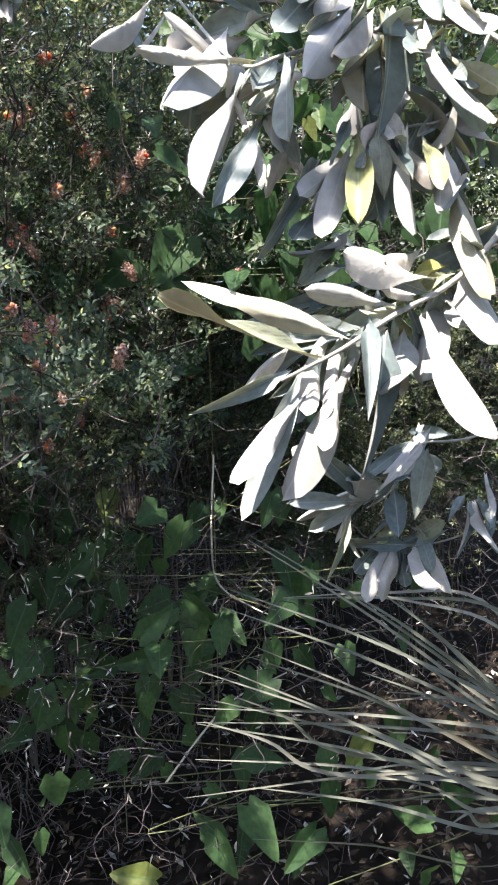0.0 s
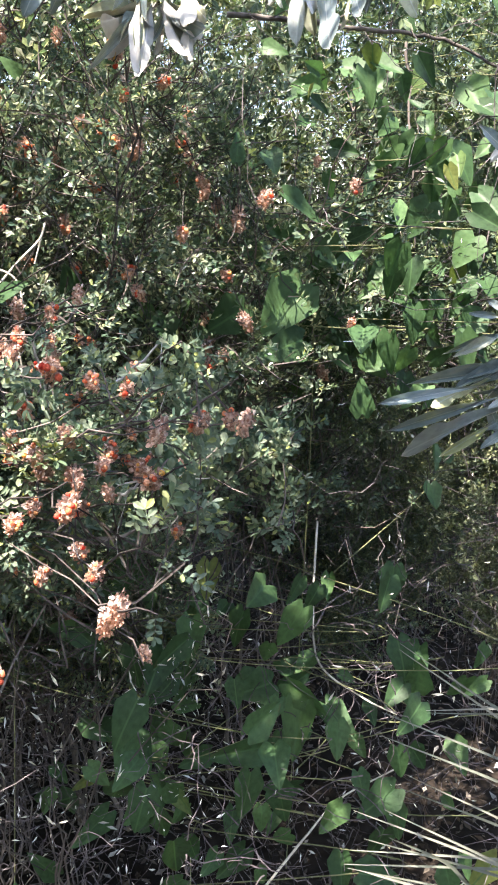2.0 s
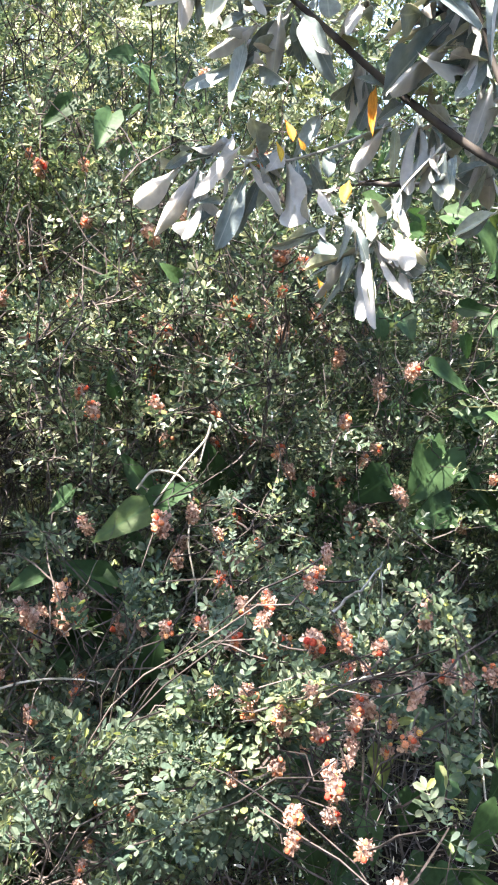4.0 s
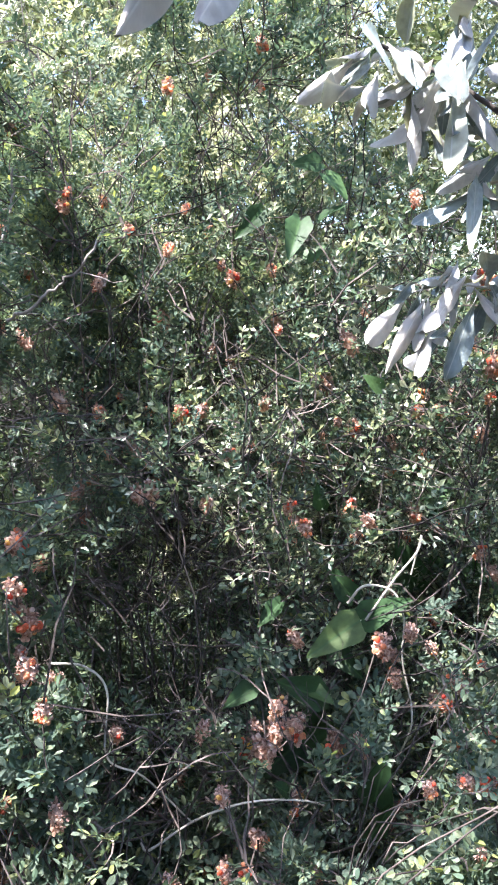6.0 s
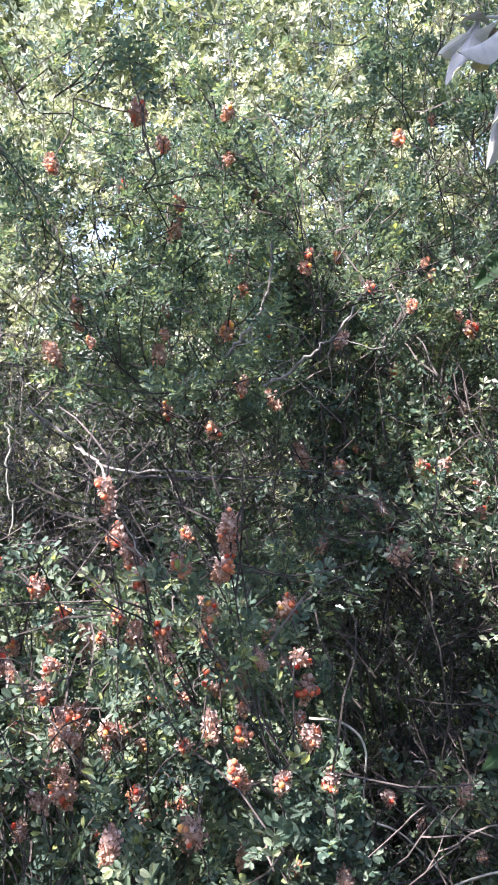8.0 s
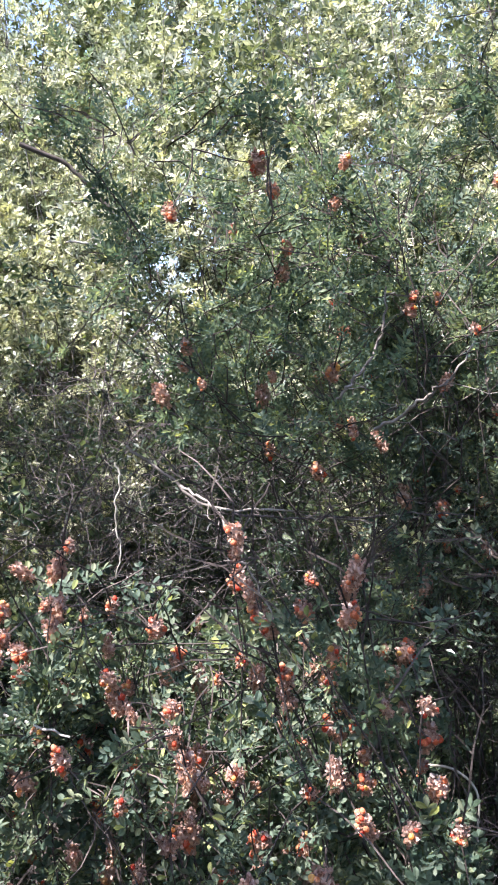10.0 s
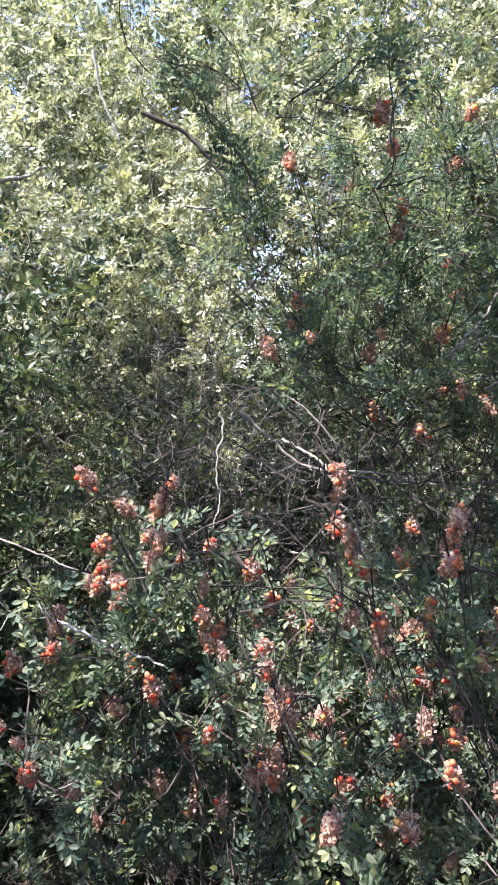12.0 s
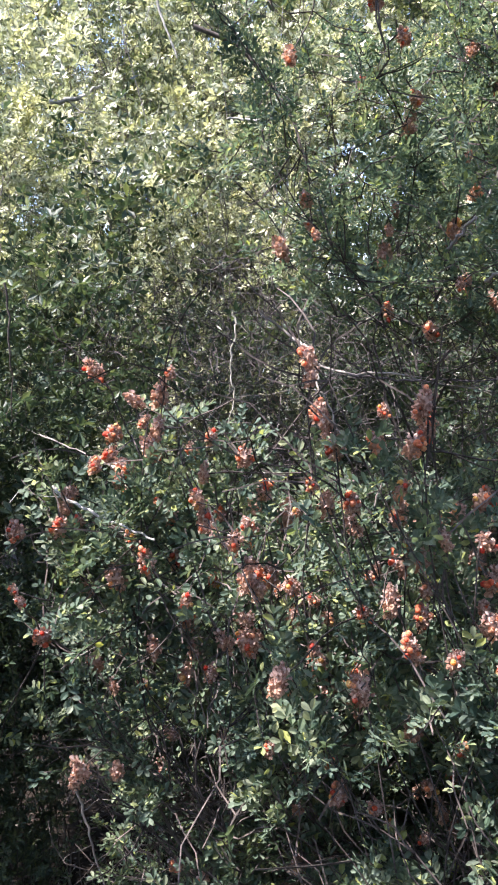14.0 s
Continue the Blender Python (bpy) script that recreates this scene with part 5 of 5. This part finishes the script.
glint_bits("pale bits of dry grass standing in for sun glints under the drooping fruits", (-0.36, 0.98, 0.48), (0.18, 0.16, 0.16), 900, 46)
glint_bits("pale dry leaf bits standing in for sun glints in the tangle of dead twigs", (-1.08, 1.35, 1.18), (0.34, 0.2, 0.16), 700, 44)
glint_bits("pale dry leaf bits standing in for sun glints inside the shaded thicket", (-0.3, 1.35, 0.95), (0.5, 0.25, 0.3), 700, 45)


def litter():
    rng = np.random.default_rng(41)
    n = 20000
    x, y = rng.uniform(-2.4, 1.2, n), rng.uniform(0.45, 2.4, n)
    z = np.array([ground_height(a, b) for a, b in zip(x, y)]) + rng.uniform(0.004, 0.03, n)
    T = np.array([(0, 0, 0), (0.4, 0.2, 0.08), (1, 0, 0.1), (0.4, -0.2, 0.1)])
    TF = np.array([(0, 1, 2), (0, 2, 3)])
    D, up = rng.normal(0, 1, (n, 3)) * np.array([1, 1, 0.25]), rng.normal(0, 0.35, (n, 3)) + np.array([0, 0, 1])
    M = frames(D, up) * rng.uniform(0.008, 0.026, n)[:, None, None]
    tagged(new("leaf_litter", mesh_of("leaf_litter", *scatter(T, TF, M, np.stack([x, y, z], -1)), LITTER)), "dry fallen leaves lying over the soil, darkened in colour for the shade", "litter", kind="stuff")


litter()


# ---- the silver-leaved tree ----
def silver_tree():
    rng = np.random.default_rng(51)
    tree = thing("silver_tree", "tree with hanging silver-grey felted leaves, partly sunlit", "tree", (1.25, 0.55, 0))
    o = np.array([1.25, 0.55, 0.0])
    trunk = smooth_line([(0, 0, -0.05), (0.03, 0.02, 0.6), (-0.05, 0, 1.2), (-0.02, 0.03, 1.9)], 5)
    part_of("trunk", mesh_of("trunk", *tubes([(trunk, 0.055, 0.03)], 12), BARK, True), tree)
    limbs = [[(-0.04, 0, 1.1), (-0.5, -0.1, 1.35), np.array(STEM_A[0]) - o], [(-0.03, 0.02, 1.4), (-0.5, 0.25, 1.62), np.array(STEM_F[0]) - o], [(-0.05, 0, 0.85), (-0.6, -0.02, 0.98), np.array(STEM_B[0]) - o]]
    for l in limbs:
        part_of("limb", mesh_of("limb", *tubes([(smooth_line(l, 6), 0.016, 0.005)], 8), BARK, True), tree)
    stems = [(STEM_A, 0.0019), (STEM_B, 0.0011), (STEM_BB, 0.0009), (STEM_C, 0.0017), (STEM_CC, 0.0011), (STEM_D, 0.0016), (STEM_E, 0.0013), (STEM_F, 0.004), (STEM_G, 0.003), (STEM_I, 0.0018), (STEM_J, 0.0016), (STEM_K, 0.0014)]
    for s, r in stems:
        part_of("branch", mesh_of("branch", *tubes([(smooth_line(np.array(s) - o, 6), r, r * 0.45)], 7), BARK if r > 0.0025 else PALE_STEM, True), tree)
    spots = [(*q[:6], q[6] * 0.8) for q in LEAVES_A] + LEAVES_B + LEAVES_C + LEAVES_CC + LEAVES_D + LEAVES_E + LEAVES_F + LEAVES_G + LEAVES_H + LEAVES_I
    for bx, by, bz, tx, ty, tz, w in spots:
        m = Matrix.Translation(-Vector(o)) @ placed_leaf((bx, by, bz), (tx, ty, tz), w, rng.normal(0, 0.4) + (math.pi if rng.uniform() < 0.5 else 0))
        part_of("leaf", SILVER_MESHES[rng.integers(8)], tree, m=m)
    for bx, by, bz, tx, ty, tz, w in LEAVES_K * 2:
        j = rng.normal(0, 0.012, 3)
        m = Matrix.Translation(-Vector(o)) @ placed_leaf((bx + j[0], by + j[1], bz + j[2]), (tx + j[0], ty + j[1], tz + 2 * j[2]), w * rng.uniform(0.5, 0.75), rng.normal(0, 0.3))
        part_of("leaf", SILVER_MESHES[rng.integers(8)], tree, m=m)
    for bx, by, bz, tx, ty, tz, w in LEAVES_J:
        m = Matrix.Translation(-Vector(o)) @ placed_leaf((bx, by, bz), (tx, ty, tz), w, math.pi + rng.normal(0, 0.3))
        part_of("leaf", SILVER_MESHES[(3, 5, 0, 7)[rng.integers(4)]], tree, m=m)
    for bx, by, bz, tx, ty, tz, w in LEAVES_WITHERED:
        m = Matrix.Translation(-Vector(o)) @ placed_leaf((bx, by, bz), (tx, ty, tz), w, rng.normal(0, 0.3))
        part_of("leaf", WITHERED_MESH, tree, "small orange withered leaf", m=m)
    # a second layer of leaves just behind the first
    for bx, by, bz, tx, ty, tz, w in spots + (LEAVES_C + LEAVES_CC) * 2 + LEAVES_B + (LEAVES_D + LEAVES_E) * 2 + (LEAVES_F + LEAVES_G + LEAVES_H) * 3:
        b, t = np.array([bx, by, bz]), np.array([tx, ty, tz])
        L = np.linalg.norm(t - b)
        b = b + rng.normal(0, 0.12, 3) * L + np.array([0.1 * L, rng.uniform(0.15, 0.6) * L, 0.05 * L])
        if b[0] < -0.5:
            continue
        way = unit(unit(t - b) + rng.normal(0, 0.3, 3)) * L * rng.uniform(0.65, 0.95)
        m = Matrix.Translation(-Vector(o)) @ placed_leaf(b, b + way, w * rng.uniform(0.5, 0.8), rng.normal(0, 0.8) + (math.pi if rng.uniform() < 0.5 else 0))
        part_of("leaf", SILVER_MESHES[rng.integers(8)], tree, m=m)
    # an unseen crown, added above to cast shade, with boughs that carry it
    boughs, n = [], 9500
    for k in range(16):
        a = rng.uniform(0, 2 * math.pi)
        boughs.append((wander(rng, trunk[-1 - rng.integers(4)], (math.cos(a) - 0.5, math.sin(a) * 0.5 + 0.1, 0.35), rng.uniform(0.7, 1.5), 9, 0.12), 0.012, 0.003))
    # long boughs that reach out to the added shade clumps
    for c in ((-0.27, 0.66, 2.2), (-0.68, 0.42, 2.24), (-1.02, 0.64, 2.26), (-1.4, 0.93, 2.27), (-1.5, 0.36, 2.26), (-1.22, 0.32, 2.26), (-0.75, 1.28, 2.36)):
        boughs.append((smooth_line([trunk[-2], trunk[-1] + (np.array(c) - o - trunk[-1]) * 0.35 + np.array([0, 0, 0.2]), trunk[-1] + (np.array(c) - o - trunk[-1]) * 0.7 + np.array([0, 0, 0.15]), np.array(c) - o], 5), 0.012, 0.003))
    part_of("crown_boughs", mesh_of("crown_boughs", *tubes(boughs, 6), BARK, True), tree, kind="stuff")
    T = np.array([(0, 0, 0), (0.35, 0.16, 0.03), (0.75, 0.14, 0), (1, 0, -0.06), (0.75, -0.14, 0), (0.35, -0.16, 0.03)])
    TF = np.array([(0, 1, 2), (0, 2, 3), (0, 3, 4), (0, 4, 5)])
    P = np.stack([rng.uniform(-0.9, 1.9, n), rng.uniform(-0.7, 1.1, n), np.zeros(n)], -1)
    P[:, 2] = 1.75 + 0.45 * np.maximum(0, P[:, 1]) + rng.uniform(0, 0.75, n)
    clump = np.array([noise.noise((x * 2.6, y * 2.6, z * 2.6)) for x, y, z in P])
    P = P[clump > np.where(P[:, 1] < 0.3, 0.32, np.where((P[:, 1] < 0.8) & ((P[:, 0] > -0.2) | (P[:, 0] < -0.8)), 0.06, 0.34))]
    # openings cut in the added crown, through which sun falls on the sprays and the shrubs below
    for x, y, r in ((-0.28, 0.06, 0.24), (-0.5, 0.6, 0.19), (-0.84, 0.39, 0.1), (-0.93, 0.96, 0.13), (-1.42, 0.53, 0.1), (-0.3, 0.86, 0.1)):
        P = P[np.hypot(P[:, 0] - x, P[:, 1] - y) > r]
    # extra leaf clumps, each set up-sun of a spot that should be darker
    shade_clumps = [np.array(c) + rng.normal(0, 1, (k, 3)) * np.array([w, w, w]) for c, k, w in (((-0.24, 0.62, 2.2), 160, 0.09), ((-0.45, 1.07, 2.28), 140, 0.08), ((-1.18, 0.5, 2.22), 12, 0.07), ((-0.5, 0.37, 2.2), 110, 0.06), ((-0.75, 1.28, 2.36), 130, 0.11), ((-0.96, 0.56, 2.25), 110, 0.06), ((-1.08, 0.74, 2.22), 80, 0.07), ((-1.44, 0.94, 2.24), 70, 0.1), ((-0.2, 0.36, 2.1), 200, 0.1), ((-0.68, 0.48, 2.22), 85, 0.06), ((-1.5, 0.36, 2.22), 45, 0.13), ((-1.22, 0.32, 2.22), 30, 0.1))]
    P = np.concatenate([P] + shade_clumps)
    P = P[P[:, 2] > np.where(P[:, 0] < -0.6, 2.04, 1.86)]
    n = len(P)
    M = frames(rng.normal(0, 0.6, (n, 3)) + np.array([0, 0, -0.5]), rng.normal(0, 1, (n, 3))) * rng.uniform(0.075, 0.11, n)[:, None, None]
    part_of("crown", mesh_of("crown", *scatter(T, TF, M, P - o), SILVER), tree, "unseen silver-grey crown leaves added overhead to cast shade", "stuff")
    # smaller leaves that fill the sprays between
    for s, r in stems:
        line = smooth_line(np.array(s), 6)
        for _ in range(int(len(line) * (1.1 if r > 0.0025 else 0.4))):
            k = rng.integers(2, len(line))
            L = rng.uniform(0.028, 0.055)
            way = unit(rng.normal(0, 0.5, 3) + np.array([-0.25, 0.15, -0.6])) * L
            p = line[k] + np.array([0, 0.015, 0])
            m = Matrix.Translation(-Vector(o)) @ placed_leaf(p, p + way, L * rng.uniform(0.2, 0.34), rng.normal(0, 0.7))
            part_of("leaf", SILVER_MESHES[rng.integers(8)], tree, m=m)


silver_tree()


# ---- climbing vine with heart-shaped leaves ----
def vine(label, leaves, stems, seed, more=0, shrink=1.0, spread=0.11):
    rng = np.random.default_rng(seed)
    given = len(leaves)
    leaves = [(*q[:3], *(np.array(q[:3]) + (np.array(q[3:6]) - np.array(q[:3])) * shrink), q[6] * shrink) for q in leaves]
    for j in range(more):
        q = np.array(leaves[rng.integers(given)])
        b = q[:3] + rng.normal(0, 1, 3) * np.array([spread, 0.07, 0.09])
        L = rng.uniform(0.03, 0.062)
        way = unit(rng.normal(0, 0.5, 3) + np.array([-0.1, -0.25, -0.6])) * L
        leaves.append((*b, *(b + way), L * rng.uniform(0.6, 0.8)))
    o = Vector((leaves[0][0], leaves[0][1], 0))
    top = thing("climbing_vine", label, "vine", o, "climbing vines")
    for bx, by, bz, tx, ty, tz, w in leaves:
        b = Vector((bx, by, bz))
        t = Vector((tx, ty, tz))
        part_of("leaf", HEART_MESHES[rng.integers(3)], top, m=Matrix.Translation(-o) @ placed_leaf(b, t, max(w, 0.6 * (t - b).length), rng.normal(0, 0.35)))
    # one stem runs from leaf to leaf, with short stalks
    order = sorted(leaves, key=lambda q: q[2])
    way = [(order[0][0], order[0][1] + 0.03, 0.0)] + [(q[0] + rng.uniform(-0.03, 0.03), q[1] + rng.uniform(0.05, 0.09), q[2] - rng.uniform(0.0, 0.03)) for q in order[::3]]
    part_of("stem", mesh_of("stem", *tubes([(smooth_line(np.array(way) - np.array(o), 6), 0.0009, 0.0006)], 6), GREEN_STEM, True), top)
    for s in stems:
        part_of("tendril", mesh_of("tendril", *tubes([(smooth_line(np.array(s) - np.array(o), 8), 0.0016, 0.001)], 6), TENDRIL, True), top, "pale dry curling tendril")


vine("climbing vine with broad heart-shaped green leaves and pale tendrils", VINE_NEAR, [TENDRIL_A, TENDRIL_B, TENDRIL_C, TENDRIL_D], 61)
vine("vine with green heart-shaped leaves climbing through shrubs", VINE_HIGH, [], 62)
vine("shaded dark-green vine leaves low over the soil", VINE_LOW, [TENDRIL_E, TENDRIL_F], 63, 110, 0.95, 0.16)
vine("broad dark vine leaves in the shade", VINE_SHADE, [TENDRIL_G], 64, 270, 0.85, 0.15)


# ---- sword-leaved tuft ----
def sword_tuft():
    rng = np.random.default_rng(71)
    heart_at = np.array([0.43, 0.83, 0.335])
    top = thing("sword_leaf_tuft", "tuft of long narrow grey-green sword-shaped leaves", "plant", (0.43, 0.83, 0))
    o = np.array([0.43, 0.83, 0.0])
    part_of("stump", mesh_of("stump", *tubes([(np.array([(0, 0, -0.05), (0.01, 0, 0.15), (0, 0, 0.36)]), 0.06, 0.035)], 10), BARK, True), top)
    more = [tuple(np.array(b) + np.repeat(rng.normal(0, 0.02, 2), 3) + rng.normal(0, 0.012, 6)) for b in BLADES + BLADES_MORE]
    for x0, y0, z0, x1, y1, z1 in BLADES + BLADES_MORE + more:
        tip, mid = np.array([x0, y0, z0]), np.array([x1, y1, z1])
        line = smooth_line([tip, tip * 0.5 + mid * 0.5 + np.array([0, 0, 0.008]), mid, mid * 0.5 + heart_at * 0.5, heart_at + rng.normal(0, 0.012, 3)], 6) - o
        n = len(line)
        t = unit(np.gradient(line, axis=0))
        side = unit(np.cross(t, np.array([0.1, -0.8, 0.5]) + rng.normal(0, 0.25, 3)))
        nrm = np.cross(side, t)
        w = (0.0022 * np.clip(np.linspace(0.05, 2.2, n), 0, 1) ** 0.7)[:, None]
        rows = [line - side * w, line - nrm * w * 0.35, line + side * w]
        V = np.concatenate(rows)
        F = [(r * n + i, r * n + i + 1, (r + 1) * n + i + 1, (r + 1) * n + i) for r in range(2) for i in range(n - 1)]
        part_of("sword_leaf", mesh_of("sword_leaf", V, F, BLADE, True), top)


sword_tuft()


# ---- bare boughs within the thicket ----
for label, line, r0, mat in (("thin dark bare branch under the silver leaves", BOUGH_A, 0.0042, BARK), ("dark bare twig in the shade", BOUGH_B, 0.003, BARK), ("thin upright dark stem", BOUGH_C, 0.0028, BARK),
                             ("dark crooked branch among sunlit leaves", BOUGH_D, 0.005, BARK), ("pale sunlit bare branch", BOUGH_E, 0.005, PALE_STEM), ("grey bare branch lying across the hollow", BOUGH_F, 0.0024, PALE_BARK),
                             ("bare grey stem that carries orange fruits", BOUGH_G, 0.0016, PALE_BARK), ("short pale dead stick", BOUGH_H, 0.003, PALE_STEM),
                             ("curved grey-brown branch among feathery leaves", BOUGH_I, 0.0022, PALE_BARK), ("forked grey-brown branch bearing red fruits", BOUGH_J, 0.0022, PALE_BARK), ("thin grey twig across the dark hollow", BOUGH_K, 0.0016, DEAD),
                             ("pale sunlit bare stem among leaves", BOUGH_L, 0.0035, PALE_STEM), ("bleached bare stick among leaves", BOUGH_M, 0.003, PALE_STEM), ("thin grey bare stem beside the fruiting shrub", BOUGH_N, 0.0014, PALE_BARK),
                             ("thin pale stalk hanging below fruits", BOUGH_O, 0.0012, PALE_BARK), ("thin pale twig over dark leaves", BOUGH_P, 0.0011, PALE_BARK), ("pale grey sunlit stem of the fruiting shrub", BOUGH_Q, 0.0022, PALE_STEM),
                             ("pale curling dry tendril standing up", BOUGH_R, 0.0014, TENDRIL), ("thin reddish upright stem in the shade", BOUGH_S, 0.0018, TWIG), ("pale bare twig over the dark ground", BOUGH_T, 0.0014, PALE_STEM),
                             ("slanting pale bare stem over dark leaves", BOUGH_U, 0.0015, PALE_STEM), ("grey slanting stem low in the shrub", BOUGH_V, 0.0022, PALE_BARK), ("thin pale green stalk over the hollow", BOUGH_W, 0.0011, TENDRIL),
                             ("grey forked dead branch under fruits", BOUGH_X, 0.0022, PALE_BARK), ("pale bare twig among pink flower heads", BOUGH_Y, 0.0015, PALE_STEM), ("pale cut twig beside orange fruits", BOUGH_Z, 0.0016, PALE_STEM),
                             ("upright grey stem with dry flower heads", BOUGH_AA, 0.0018, PALE_BARK)):
    pts = smooth_line(line, 6)
    rng = np.random.default_rng(len(label))
    pts[1:-1] += rng.normal(0, 0.0015, (len(pts) - 2, 3))
    top = thing("bare_branch", label, "branch", pts[0], "bare branches")
    part_of("branch", mesh_of("branch", *tubes([(pts - pts[0], r0, r0 * 0.5)], 7), mat, True), top)
    side = [(wander(rng, pts[k] - pts[0], rng.normal(0, 1, 3), rng.uniform(0.04, 0.11), 5, 0.3), r0 * 0.28, r0 * 0.15) for k in range(3, len(pts), 4)]
    if mat is not TENDRIL:
        part_of("twigwork", mesh_of("twigwork", *tubes(side, 4), mat), top, kind="stuff")
